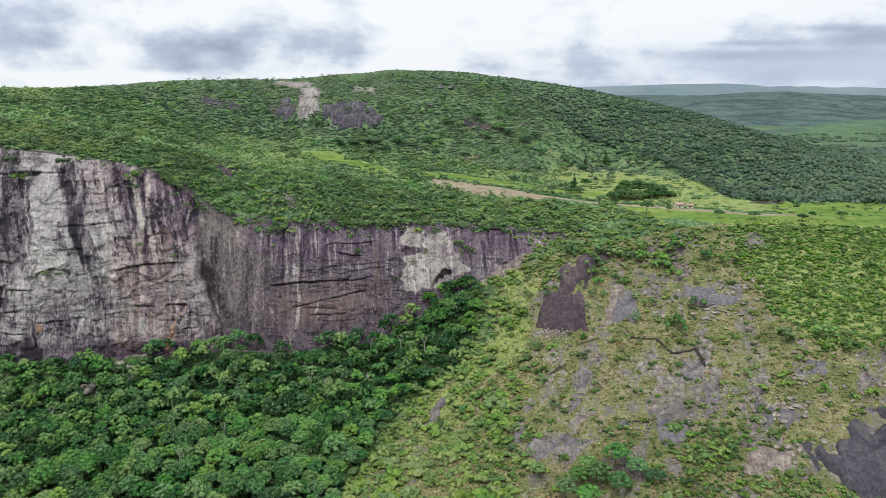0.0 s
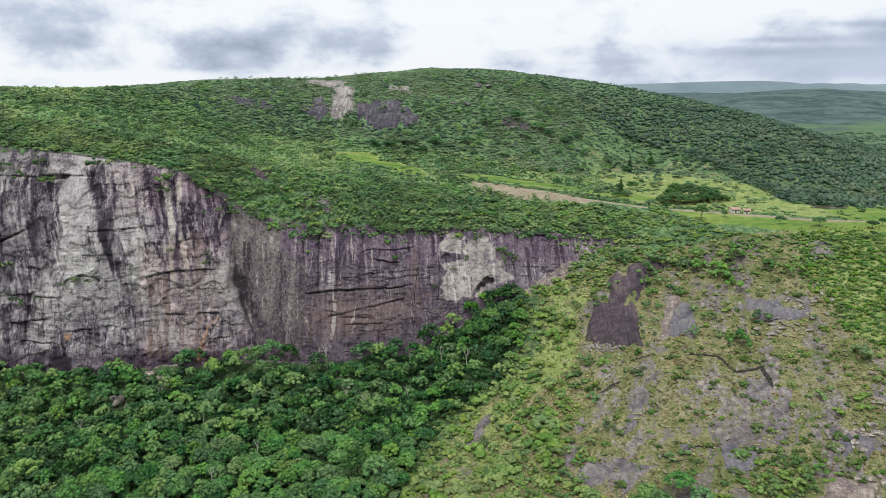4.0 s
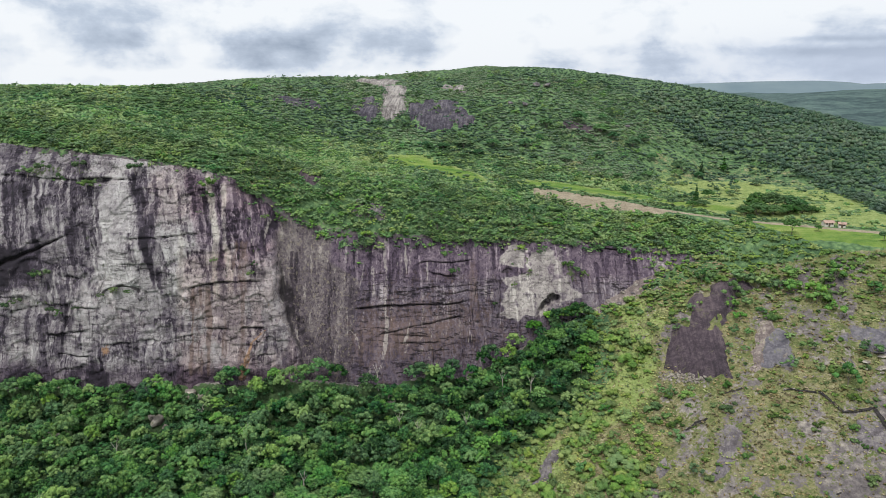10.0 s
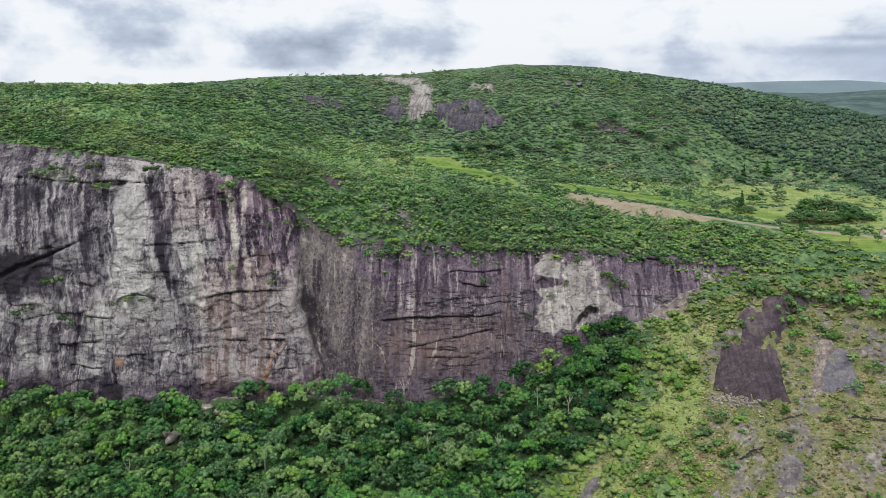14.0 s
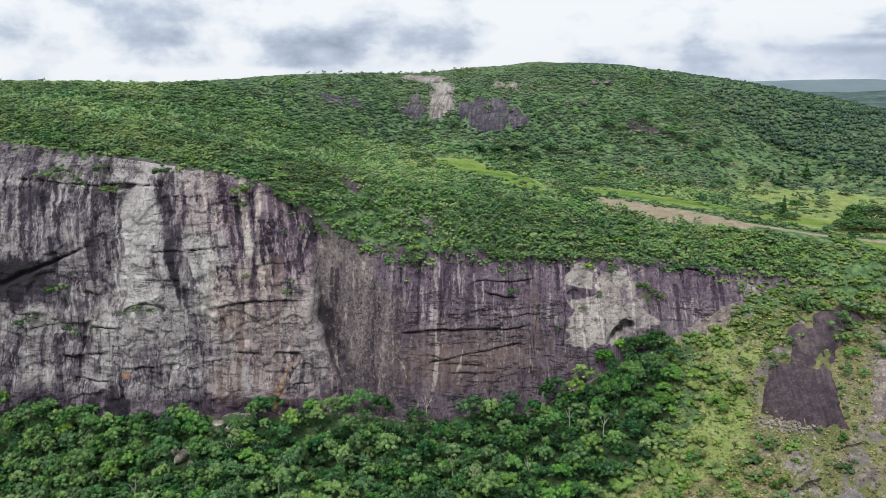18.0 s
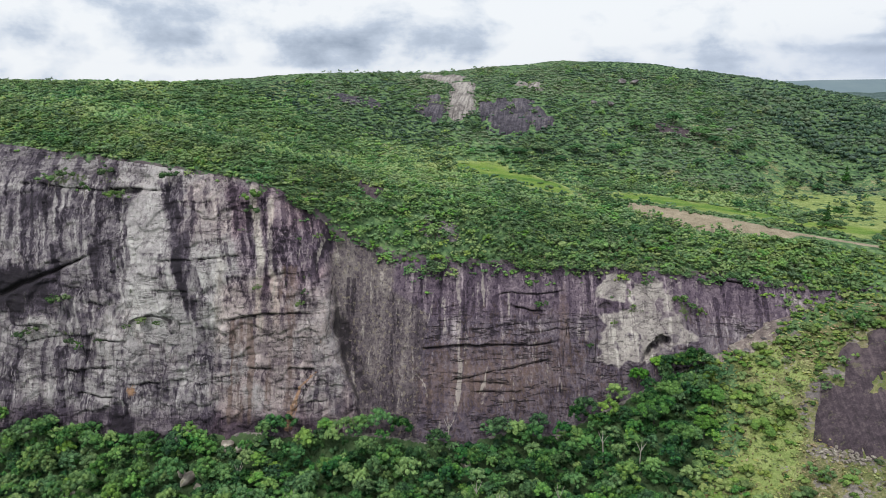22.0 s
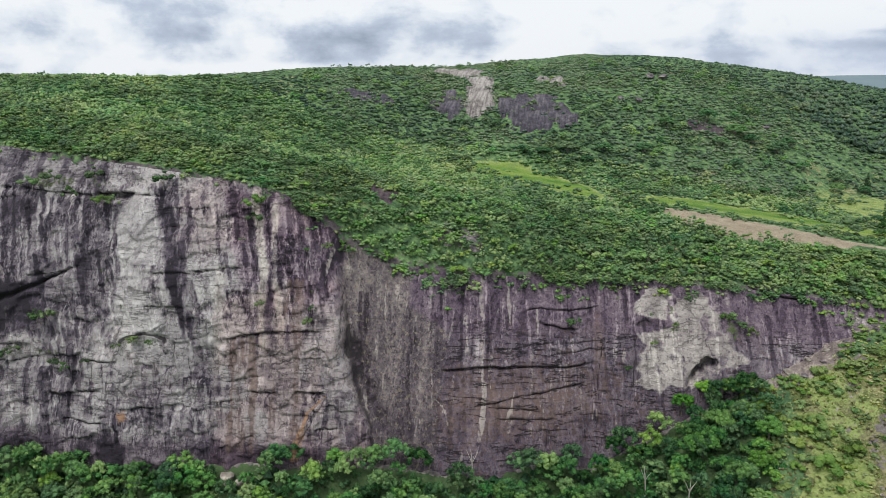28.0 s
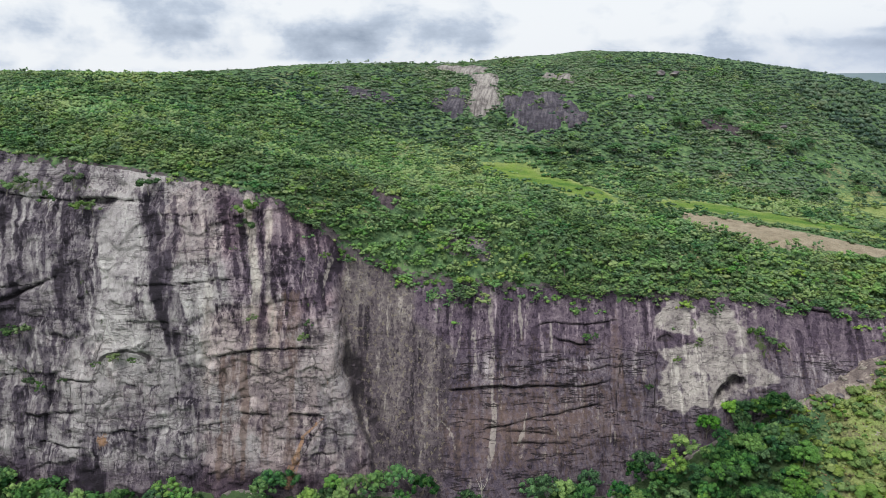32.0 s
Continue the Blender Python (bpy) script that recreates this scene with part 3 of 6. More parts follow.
def covers(x, y):
    """How rocky, lush, dry and earthy the ground is at each place."""
    fy, ry = line(x, RIM_X, FOOT_Y), line(x, RIM_X, RIM_Y)
    n1, n2 = fbm(x / 18, y / 18, 4, 21), fbm(x / 7, y / 7, 3, 22)
    dome = sstep(0, 12, x - forest_edge(y)) * (1 - sstep(346, 356, y)) * sstep(150, 190, y)
    strips = fbm((x - 0.35 * (y - 250)) / 5.5, y / 26, 4, 23)
    shoulder = sstep(0, 8, x - 136 - 0.6 * np.maximum(290 - y, 0)) * sstep(262, 272, y)
    rock = dome * np.clip(0.30 + 1.5 * (0.6 * strips + 0.4 * n2 - 0.46) + 0.16 * bump(x, 84, 40) * bump(y, 268, 26) - 0.4 * bump(x, 16, 20) - 0.6 * shoulder, 0, 0.72)
    rock = np.maximum(rock, (y > fy) * (y < ry - 2.0) * (x < 70) * 1.0)
    bank = bump(y - ry, 0, np.where(x > -112, 2.6, 2.0)) * (x < 66) * 0.7
    rock = np.maximum(rock, bank * (0.80 + 0.9 * (n2 - 0.35)))
    # grass of the gully and the pastures
    gully = (0.38 + 0.60 * fbm(x / 9, y / 9, 3, 25)) * bump(x - forest_edge(y), 18, 17) * sstep(225, 250, y) * (1 - sstep(345, 360, y))
    strip = bump(y - np.interp(x, [-92, -72, -50, -33, -9, 20, 70, 110], [458, 454, 440, 430, 438, 436, 424, 418]), 0, np.interp(x, [-92, -75, -50, -33, -9, 25, 60], [8, 19, 20, 9, 8, 18, 10])) * sstep(-95, -90, x) * (1 - sstep(95, 130, x)) * (1 - 0.8 * bump(x, -24, 8)) * (0.52 + 0.8 * fbm(x / 8, y / 8, 3, 47))
    road = np.interp(x, ROAD_X, ROAD_Y)
    field = sstep(88, 94, x) * sstep(-1, 3, y - np.interp(x, FIELD_X, FIELD_Y)) * (1 - sstep(road - 1, road + 3, y)) * 1.15
    field = np.maximum(field, 0.62 * sstep(170, 185, x) * sstep(0, 4, y - road) * (1 - in_wood(x, y)) * (y < 430))
    meadow = (0.34 + 0.56 * fbm(x / 12, y / 12, 3, 27)) * in_meadow(x, y) * (1 - 0.45 * sstep(475, 515, y))
    lush = np.maximum.reduce([gully, strip, field, meadow, 0.6 * shoulder * dome])
    lush = lush * (1 - 0.6 * rock)
    dry = np.maximum(dome * 0.85, 0.46 * in_meadow(x, y))
    dry = np.maximum(dry, 0.45 * sstep(0.55, 0.7, n1) * (y > ry))
    brown = bump(y - np.interp(x, [-8, 20, 60], [417, 404, 399]), 0, np.interp(x, [-8, 15, 40, 66], [13, 15, 10, 5])) * sstep(-12, -4, x) * (1 - sstep(52, 66, x))
    track = bump(y - road, 0, 2.3) * sstep(24, 34, x)
    earth = np.maximum(brown * 0.95, track * 1.1)
    far = sstep(760, 900, y)
    lush = np.maximum(lush * (1 - far), far * sstep(0.52, 0.62, fbm(x / 160, y / 160, 3, 44)) * 0.7)
    lush, dry = lush * (1 - 0.85 * far), dry * (1 - far)
    wood = far * (1 - 0.75 * sstep(0.50, 0.58, fbm(x / 160, y / 160, 3, 44)) * (1 - sstep(1350, 1650, y)))
    # where shade under the trees is painted into the ground colour
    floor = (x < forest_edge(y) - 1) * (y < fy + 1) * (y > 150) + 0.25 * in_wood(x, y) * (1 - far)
    return dict(pasture=np.clip(np.maximum(field, 0.72 * strip), 0, 1), floor=np.clip(floor, 0, 1), violet=np.clip(bank * 1.6, 0, 1), wood=wood, rock=rock, lush=lush, dry=dry, earth=earth)


def spaced(*runs):
    out = [np.arange(a, b, d) for a, b, d in runs]
    return np.concatenate(out + [np.array([runs[-1][1]])])


def build_ground():
    gx = spaced((-4600, -1400, 160), (-1400, -420, 35), (-420, -270, 6), (-270, 210, 2.1), (210, 420, 4), (420, 1600, 22), (1600, 4600, 100))
    gy = spaced((-900, 140, 40), (140, 205, 6), (205, 380, 1.9), (380, 470, 2.4), (470, 720, 4), (720, 1500, 18), (1500, 4800, 60))
    x, y = np.meshgrid(gx, gy)
    z = ground_z(x, y)
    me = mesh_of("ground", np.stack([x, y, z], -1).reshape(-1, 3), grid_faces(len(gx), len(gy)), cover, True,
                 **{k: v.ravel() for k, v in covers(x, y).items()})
    return tagged(new("ground", me), "green hilly ground with grass, leaf litter, bare rock and a pale dirt track", "ground", kind="structure")


ground = build_ground()


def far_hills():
    """The blue hills on the skyline, far beyond the valley, with haze put into their colour and glow."""
    m = Nodes("hazed_hills")
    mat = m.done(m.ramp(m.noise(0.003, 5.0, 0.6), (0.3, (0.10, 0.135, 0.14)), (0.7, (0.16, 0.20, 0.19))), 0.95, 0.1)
    # faint blue emission stands in for the haze before the hills
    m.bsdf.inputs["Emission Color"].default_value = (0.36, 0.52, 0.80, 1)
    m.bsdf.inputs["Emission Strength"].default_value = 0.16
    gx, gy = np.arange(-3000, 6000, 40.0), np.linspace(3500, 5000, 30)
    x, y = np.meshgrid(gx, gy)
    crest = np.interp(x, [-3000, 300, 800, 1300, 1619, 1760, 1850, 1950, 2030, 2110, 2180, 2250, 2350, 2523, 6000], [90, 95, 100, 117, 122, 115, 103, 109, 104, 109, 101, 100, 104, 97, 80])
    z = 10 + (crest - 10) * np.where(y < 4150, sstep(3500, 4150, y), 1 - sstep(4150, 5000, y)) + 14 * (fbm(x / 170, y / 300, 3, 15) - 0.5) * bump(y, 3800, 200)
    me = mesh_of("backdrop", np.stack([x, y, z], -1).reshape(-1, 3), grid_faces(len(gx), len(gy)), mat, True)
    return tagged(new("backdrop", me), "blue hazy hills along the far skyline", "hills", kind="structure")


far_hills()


# ---- the cliff ----
CORNER_Z, CORNER_X = [28, 35, 48, 59, 71, 76, 84], [-106, -108.5, -115.5, -118, -119.8, -120.5, -121.5]


def cliff_point(x, v):
    """A place on the bare face: v from 0 at the foot to 1 at the rim. Left of the corner it is a bulging wall, right of it an even slab."""
    fy, ry, rz = line(x, RIM_X, FOOT_Y), line(x, RIM_X, RIM_Y), line(x, RIM_X, RIM_Z)
    fz = lower_z(x, fy) - 3.0
    z = fz + (rz - fz) * v
    corner = np.interp(z, CORNER_Z, CORNER_X) + 3.0 * (fbm(z / 7, 0 * z, 3, 51) - 0.5)
    right = sstep(corner - 1.2, corner + 2.2, x)
    bulge = 0.58 * v + 0.42 * v**4
    y = fy + (ry - fy) * (bulge + (0.94 * v + 0.06 * v**3 - bulge) * right) - 0.6 - 0.9 * (1 - v)
    return y, z, right


# ledges and long joints of the face: from x, z to x, z, and how far they stand out
WALL_LEDGES = [(-241, 107.5, -206, 105.5, 1.5), (-206, 105.5, -180, 105.7, 1.2), (-232, 53, -204, 55.5, 0.8), (-204, 55.5, -170, 52.6, 1.1), (-180, 82.2, -150, 83.4, 1.0),
               (-214, 43.3, -190, 44.8, 1.0), (-155, 62, -136, 64.3, 1.7), (-137, 64.3, -124, 63.6, 1.2), (-154, 48.2, -142, 50.5, 0.7), (-147, 45.1, -120, 44.5, 1.0),
               (-163, 41.2, -149, 43.8, 0.7), (-215, 36, -192, 34.6, 0.9), (-188, 39.5, -174, 40.6, 1.2), (-206, 66, -190, 67.5, 0.6), (-128, 33, -112, 35, 0.7), (-182, 73, -166, 72, 0.6)]
SLAB_LEDGES = [(-85, 50.3, -61, 51.4, 2.1), (-62, 51.3, -37, 51.0, 1.5), (-37, 51, -25, 51.4, 0.8), (-86, 54, -74, 55.2, 0.5), (-60, 67.2, -34, 67.5, 0.9), (-54, 63.8, -41, 61.6, 1.5),
               (-73, 41.6, -58, 43.3, 1.1), (-58, 43.3, -39, 45.8, 1.0), (-71, 40.7, -52, 39.2, 0.8), (-83, 63.3, -70, 64.0, 0.5), (-70, 56, -30, 58.5, 0.6), (-66, 38, -48, 36.4, 0.7),
               (-50, 55.2, -26, 56.3, 0.7), (16, 74.2, 34, 72.2, 1.8), (-62, 60.5, -44, 59.4, 0.5)]


def build_cliff():
    xs = spaced((-430, -270, 1.6), (-270, 76, 0.40))
    vs = np.linspace(0, 1.0, 196)
    x, v = np.meshgrid(xs, vs)
    y, z, right = cliff_point(x, v)
    left = 1 - right
    crack_shade, moss, drip = (np.zeros_like(x) for _ in range(3))
    # long joints and ledges, each drawn out along the face and broken here and there
    more = np.random.default_rng(19)
    short = [(a, b, a + more.uniform(6, 17), b + more.normal(0, 0.7), more.uniform(0.10, 0.35)) for a, b in zip(more.uniform(-84, -30, 34), more.uniform(33, 63, 34))]
    short += [(a, b, a + more.uniform(5, 16), b + more.normal(0, 0.9), more.uniform(0.25, 0.7)) for a, b in zip(more.uniform(-240, -128, 60), more.uniform(30, 104, 60))]
    for xa, za, xb, zb, deep in (*WALL_LEDGES, *SLAB_LEDGES, *short):
        near = (xs > xa - 4) & (xs < xb + 4)
        sx, sz = x[:, near], z[:, near]
        h = sz - za - (zb - za) * (sx - xa) / (xb - xa) - 2.4 * (fbm(sx / 9, za + 0 * sx, 4, 65) - 0.5)
        on = sstep(xa - 1.5, xa + 2.5, sx) * (1 - sstep(xb - 2.5, xb + 1.5, sx)) * sstep(0.34 - 0.12 * deep, 0.46 - 0.08 * deep, fbm(sx / 5, za * 3.1 + 0 * sx, 3, 66))
        thin = (0.12 + 0.34 * fbm(sx / 4, za + 0 * sx, 2, 67)) * (0.32 + 0.36 * min(deep, 1.5))
        crack_shade[:, near] = np.maximum(crack_shade[:, near], on * (0.55 + 0.45 * min(deep, 1.0)) * bump(h + 0.2, 0, thin))
        hang = 1.5 + 10.0 * fbm(sx / 2.2, za + 0 * sx, 3, 64) ** 2
        drip[:, near] = np.maximum(drip[:, near], on * (h < 0.3) * np.exp(-np.maximum(-h, 0) / hang) * sstep(0.44, 0.56, fbm(sx / 1.7, za + 0 * sx, 3, 63)) * (0.34 if xa < -120 else 0.18))
        y[:, near] += on * deep * (0.6 * bump(h, -0.2, 0.6) - 0.55 * np.exp(-np.abs(h - 0.8) / 2.2) * (h > 0))
    # slanting and upright joints
    for x0, z0, lean, z1 in ((-190, 58, 0.25, 74), (-163, 40, -0.2, 58), (-176, 30, 0.1, 44), (-206, 32, 0.1, 52), (-151, 52, -0.18, 61), (-130, 28, 0.55, 44), (-196, 84, 0.1, 97),
                             (-118, 60, -0.1, 76), (-50, 24, 0.05, 36), (-34, 40, 0.08, 60), (-22, 44, 0.0, 60), (-171, 52, 0.05, 62), (-197, 47, 0.0, 54)):
        h = x - x0 - lean * (z - z0) - 2.0 * (fbm(z / 6, x0 + 0 * z, 3, 68) - 0.5)
        on = sstep(z0 - 1.5, z0 + 1.5, z) * (1 - sstep(z1 - 2, z1 + 2, z))
        crack_shade = np.maximum(crack_shade, 0.75 * on * bump(h, 0, 0.34))
        y = y + on * (0.5 * bump(h, 0, 0.5) - 0.4 * np.exp(-np.abs(h) / 2.5) * (h > 0))
    # the cleft beside the corner, set back and its shade painted dark
    edge_x = x - np.interp(z, CORNER_Z, CORNER_X) - 3.0 * (fbm(z / 7, 0 * z, 3, 51) - 0.5)
    crease = bump(edge_x, 3.4 + 2.0 * sstep(55, 40, z), 1.8 + 2.0 * fbm(z / 5, 0 * z, 2, 52)) * sstep(30, 36, z) * sstep(66, 56, z)
    y, crack_shade = y + 1.6 * crease, np.maximum(crack_shade, 0.72 * bump(edge_x, 1.4, 0.8) * sstep(22, 26, z) * sstep(76, 68, z) + 0.85 * crease * sstep(0.38, 0.52, fbm(x / 2.5, z / 4, 3, 46)))
    # blocks, waves and shed flakes of the face
    y = y + 3.4 * (fbm(x / 34, z / 26, 3, 71) - 0.5) + 1.9 * (fbm(x / 7, z / 6, 4, 72) - 0.5) * (1 - 0.45 * right)
    y = y + 1.6 * (fbm(x / 4.5, z / 50, 3, 73) - 0.5) + 0.5 * (fbm(x / 2.2, z / 1.5, 3, 75) - 0.5) * (1 - 0.3 * right)
    for seed, size, cut in ((74, 15, 0.50), (76, 8, 0.56), (78, 22, 0.58)):
        scar = fbm(x / size, z / (size * 0.8), 4, seed)
        step = sstep(cut, cut + 0.025, scar)
        y = y + (0.3 + size / 40) * step * (0.35 + 0.65 * left)
        edge = np.hypot(np.gradient(step, axis=1), np.gradient(step, axis=0))
        crack_shade = np.maximum(crack_shade, 0.42 * np.clip(edge * 2.0, 0, 1) * sstep(0.42, 0.58, fbm(x / 10, z / 10, 2, seed + 1)) * (0.35 + 0.65 * left))
    # the overhang low on the wall, the cave under the pale patch, the arch and the hollow under the crest, hollowed out
    # and their shade painted in
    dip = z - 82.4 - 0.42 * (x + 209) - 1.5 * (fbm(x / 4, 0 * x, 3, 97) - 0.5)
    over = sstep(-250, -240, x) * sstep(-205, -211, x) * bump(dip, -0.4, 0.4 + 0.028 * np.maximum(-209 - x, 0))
    y, crack_shade = y + 2.6 * over, np.maximum(crack_shade, 0.85 * sstep(0.35, 0.8, over))
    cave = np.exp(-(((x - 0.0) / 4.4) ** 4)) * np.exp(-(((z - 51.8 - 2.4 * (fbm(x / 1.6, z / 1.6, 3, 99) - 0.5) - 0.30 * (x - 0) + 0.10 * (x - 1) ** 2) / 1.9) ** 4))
    y, crack_shade = y + 6.0 * cave, np.maximum(crack_shade, 0.65 * sstep(0.3, 0.6, cave))
    nose = bump(x, -19, 4.2) * bump(z, 63.4 - 0.30 * np.abs(x + 18.5), 1.5)
    y, crack_shade = y + 1.8 * nose, np.maximum(crack_shade, 0.68 * sstep(0.4, 0.8, nose))
    arch = bump(np.hypot((x + 181) / 7.0, (z - 60) / 3.2), 1.0, 0.15) * sstep(59, 61, z)
    y, crack_shade = y + 1.5 * bump(np.hypot((x + 181) / 7.0, (z - 59.5) / 3.0), 0, 0.9), np.maximum(crack_shade, arch)
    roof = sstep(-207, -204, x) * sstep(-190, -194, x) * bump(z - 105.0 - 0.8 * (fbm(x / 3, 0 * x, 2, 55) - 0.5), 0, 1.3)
    y, crack_shade = y + 3.4 * roof, np.maximum(crack_shade, 0.66 * sstep(0.3, 0.7, roof))
    drop = bump(x - np.interp(z, [52, 56, 62], [-149.8, -151, -154.5]), 0, 1.0) * sstep(52, 54, z) * sstep(63, 61, z)
    y, crack_shade = y + 1.2 * drop, np.maximum(crack_shade, 0.66 * drop)

    def patchy(size, seed, a, b, tall=1.0):
        return sstep(a, b, fbm(x / size, z / (size * tall), 4, seed))

    sway = 2.6 * (fbm(x / 2.0, z / 7, 4, 54) - 0.5)

    def band(zs, cx, wide, soft=0.35):
        """A stain that runs down the face along a line, with its two ends at the first and last height."""
        d = np.abs(x + sway - np.interp(z, zs, cx)) / (wide * (0.75 + 0.5 * fbm(0 * x + cx[0], z / 6, 3, 53)))
        return (1 - sstep(1 - soft, 1 + soft, d)) * sstep(zs[0] - 3, zs[0] + 3, z) * sstep(zs[-1] + 2, zs[-1] - 1, z)

    # single water streaks, dark and pale, each from its own height down
    wet, chalk = np.zeros_like(x), np.zeros_like(x)
    for to, many, x0, x1, zlo, zhi, long, fat in ((wet, 130, -250, -121, 70, 112, 24, 1.0), (wet, 95, -235, -121, 34, 66, 12, 0.7), (wet, 85, -118, 54, 50, 79, 24, 0.8), (wet, 60, -86, -24, 36, 52, 12, 0.8),
                                                  (chalk, 110, -245, -121, 66, 112, 20, 0.7), (chalk, 60, -235, -121, 34, 66, 9, 0.45), (chalk, 130, -118, 54, 46, 79, 18, 0.5), (chalk, 26, -160, -121, 76, 104, 18, 0.8)):
        for k in range(many):
            a, top, wide = more.uniform(x0, x1), more.uniform(zlo, zhi), fat * more.uniform(0.3, 1.3)
            end, lean, seed = top - long * more.uniform(0.4, 1.5), more.normal(-0.11 if x0 > -120 else -0.31 if zlo > 60 else -0.12, 0.02), 200 + k
            near = (xs > a - 6) & (xs < a + 6)
            sx, sz = x[:, near], z[:, near]
            d = np.abs(sx - a - lean * (sz - top) - 0.9 * (fbm(sz / 7, a + 0 * sz, 2, 48) - 0.5)) / (wide * (0.55 + 0.9 * vnoise(0 * sx + a, sz / 5, seed)))
            to[:, near] = np.maximum(to[:, near], (1 - sstep(0.55, 1.25, d)) * sstep(top + 0.8, top - 0.8, sz) * sstep(end, end + 0.7 * (top - end), sz) * more.uniform(0.5, 1.0))

    up = sstep(60, 78, z)
    pillar = band([58, 78, 97, 106], [-182, -184, -187, -190], 7.0, 0.2)
    west = sstep(-190, -198, x + 2 * sway)
    wall = 0.59 + 0.07 * pillar - 0.17 * west * sstep(58, 66, z) * sstep(106, 102, z) - 0.40 * band([64, 78.5, 97, 108], [-166.5, -170.8, -176.3, -181.5], 2.2, 0.5) * (0.55 + 0.6 * fbm(x / 2, z / 5, 3, 44)) - 0.15 * sstep(106, 108.5, z) * sstep(-198, -206, x)
    wall = wall + 0.07 * sstep(84, 80, z) * sstep(58, 62, z) * bump(x, -165, 16) - 0.04 * sstep(84, 88, z) * bump(x, -165, 10)
    purple = band([78, 83, 107], [-147.5, -149, -156.5], 3.2) + 0.8 * band([70, 83, 104], [-140, -140.5, -147.5], 2.2) + 0.9 * sstep(-137, -133, x + sway) * sstep(66, 76, z)
    cream = np.clip(band([58, 83, 107], [-142, -143.8, -151], 1.4) + 0.9 * band([60, 64, 103], [-136.2, -136.6, -144.2], 1.2) + 0.5 * band([44, 60, 84], [-157, -157, -157], 1.6), 0, 1)
    wall = wall - 0.18 * np.clip(purple, 0, 1) * (1 - cream) + 0.10 * cream
    shoulder = sstep(-149, -143, x + sway + 0.25 * (z - 100)) * sstep(78, 84, z - 0.25 * (x + 130) + sway)
    wall = wall - 0.13 * shoulder * (1 - cream)
    blush = left * np.clip(1.2 * sstep(-162, -150, x + 2 * sway) * sstep(82, 70, z) * (0.35 + 0.65 * patchy(8, 43, 0.40, 0.55, 2.0)) + 0.25 * patchy(16, 42, 0.5, 0.6) + 0.45 * sstep(84, 94, z) * sstep(-182, -172, x), 0, 1)
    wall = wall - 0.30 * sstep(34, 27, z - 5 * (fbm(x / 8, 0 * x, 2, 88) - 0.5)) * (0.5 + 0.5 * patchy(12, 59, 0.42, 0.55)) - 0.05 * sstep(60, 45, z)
    # first term: shade below the overhang, painted into the rock's tone
    wall = wall - 0.36 * sstep(-214, -224, x + sway + 0.4 * (z - 70)) * sstep(59, 66, z + sway) * sstep(80, 76, z) - 0.16 * bump(x, -166, 12) * bump(z, 38, 7) * patchy(6, 50, 0.42, 0.52)
    wall = wall - 0.20 * patchy(3.2, 89, 0.55, 0.60, 4.0) * (0.2 + 0.8 * patchy(26, 77, 0.44, 0.54)) - 0.10 * patchy(5, 57, 0.56, 0.61, 0.5) + 0.22 * (fbm(x / 14, z / 12, 3, 82) - 0.5)
    olive = right * np.clip(sstep(-82, -86, x + 0.6 * sway + 14 * sstep(60, 70, z)), 0, 1)
    slab = 0.275 - 0.005 * olive - 0.05 * sstep(44, 34, z) + 0.05 * bump(x, -50, 25) * sstep(62, 56, z) + 0.22 * (fbm(x / 2.6, z / 70, 3, 83) - 0.5) + 0.14 * (fbm(x / 11, z / 7, 4, 84) - 0.5) - 0.10 * crease - 0.05 * bump(x, -82, 3) * sstep(60, 50, z)
    rag = 5.5 * (fbm(x / 3.5, z / 3, 5, 85) - 0.5)
    lobes = ([(-24.5, 65.2), (-12, 64.4), (-11, 71), (-15, 73.8), (-20, 72.5)], [(-10.5, 61), (6.5, 60), (5.5, 67), (-1, 72.8), (-8, 71), (-10.5, 67.5)],
             [(-21.5, 46), (-13, 44), (4, 49.5), (15, 54.5), (9, 61.5), (-10, 63.5), (-20, 60.5)], [(45.5, 63), (52, 62.5), (56, 66), (54, 69), (46.5, 70)])
    inside = np.maximum.reduce([in_shape(x, z, s) for s in lobes]) + rag
    patch = sstep(-0.2, 0.6, inside) * (1 - 0.9 * sstep(0.2, 0.9, bump(x, 9.5, 2.5) * bump(z - 63 + 0.8 * (x - 9), 0, 3.5))) * (1 - 0.55 * patchy(3, 56, 0.60, 0.65, 1.2))
    slab = slab + 0.25 * patch * (0.90 + 1.2 * (fbm(x / 4, z / 8, 4, 87) - 0.45)) + 0.05 * sstep(14, 18, x)
    light = wall + (slab - wall) * right
    cream = np.clip(cream * left + patch * right, 0, 1)
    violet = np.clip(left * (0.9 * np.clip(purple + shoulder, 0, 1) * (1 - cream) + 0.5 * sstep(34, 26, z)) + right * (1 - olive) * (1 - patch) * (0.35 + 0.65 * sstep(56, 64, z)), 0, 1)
    brown = band([26, 45, 62], [-149.5, -149.6, -150.5], 2.4) + 0.9 * band([26, 45, 62], [-143.5, -144.5, -146.5], 1.6) + 0.55 * band([30, 54, 80], [-132, -132.5, -133.5], 3.2) + 0.5 * band([28, 50], [-138, -138.5], 1.4)
    warm = left * np.clip(brown * (0.45 + 0.55 * patchy(2.2, 58, 0.42, 0.52, 20.0)), 0, 1) + right * (0.30 * bump(z, 41, 11) * bump(x, -62, 36) + 0.22 * band([50, 73], [-33.5, -35], 1.5) + 0.22 * (1 - patch) * sstep(72, 60, z) * (1 - olive) + 0.08 * (1 - patch) + 0.06 * olive * sstep(60, 44, z))
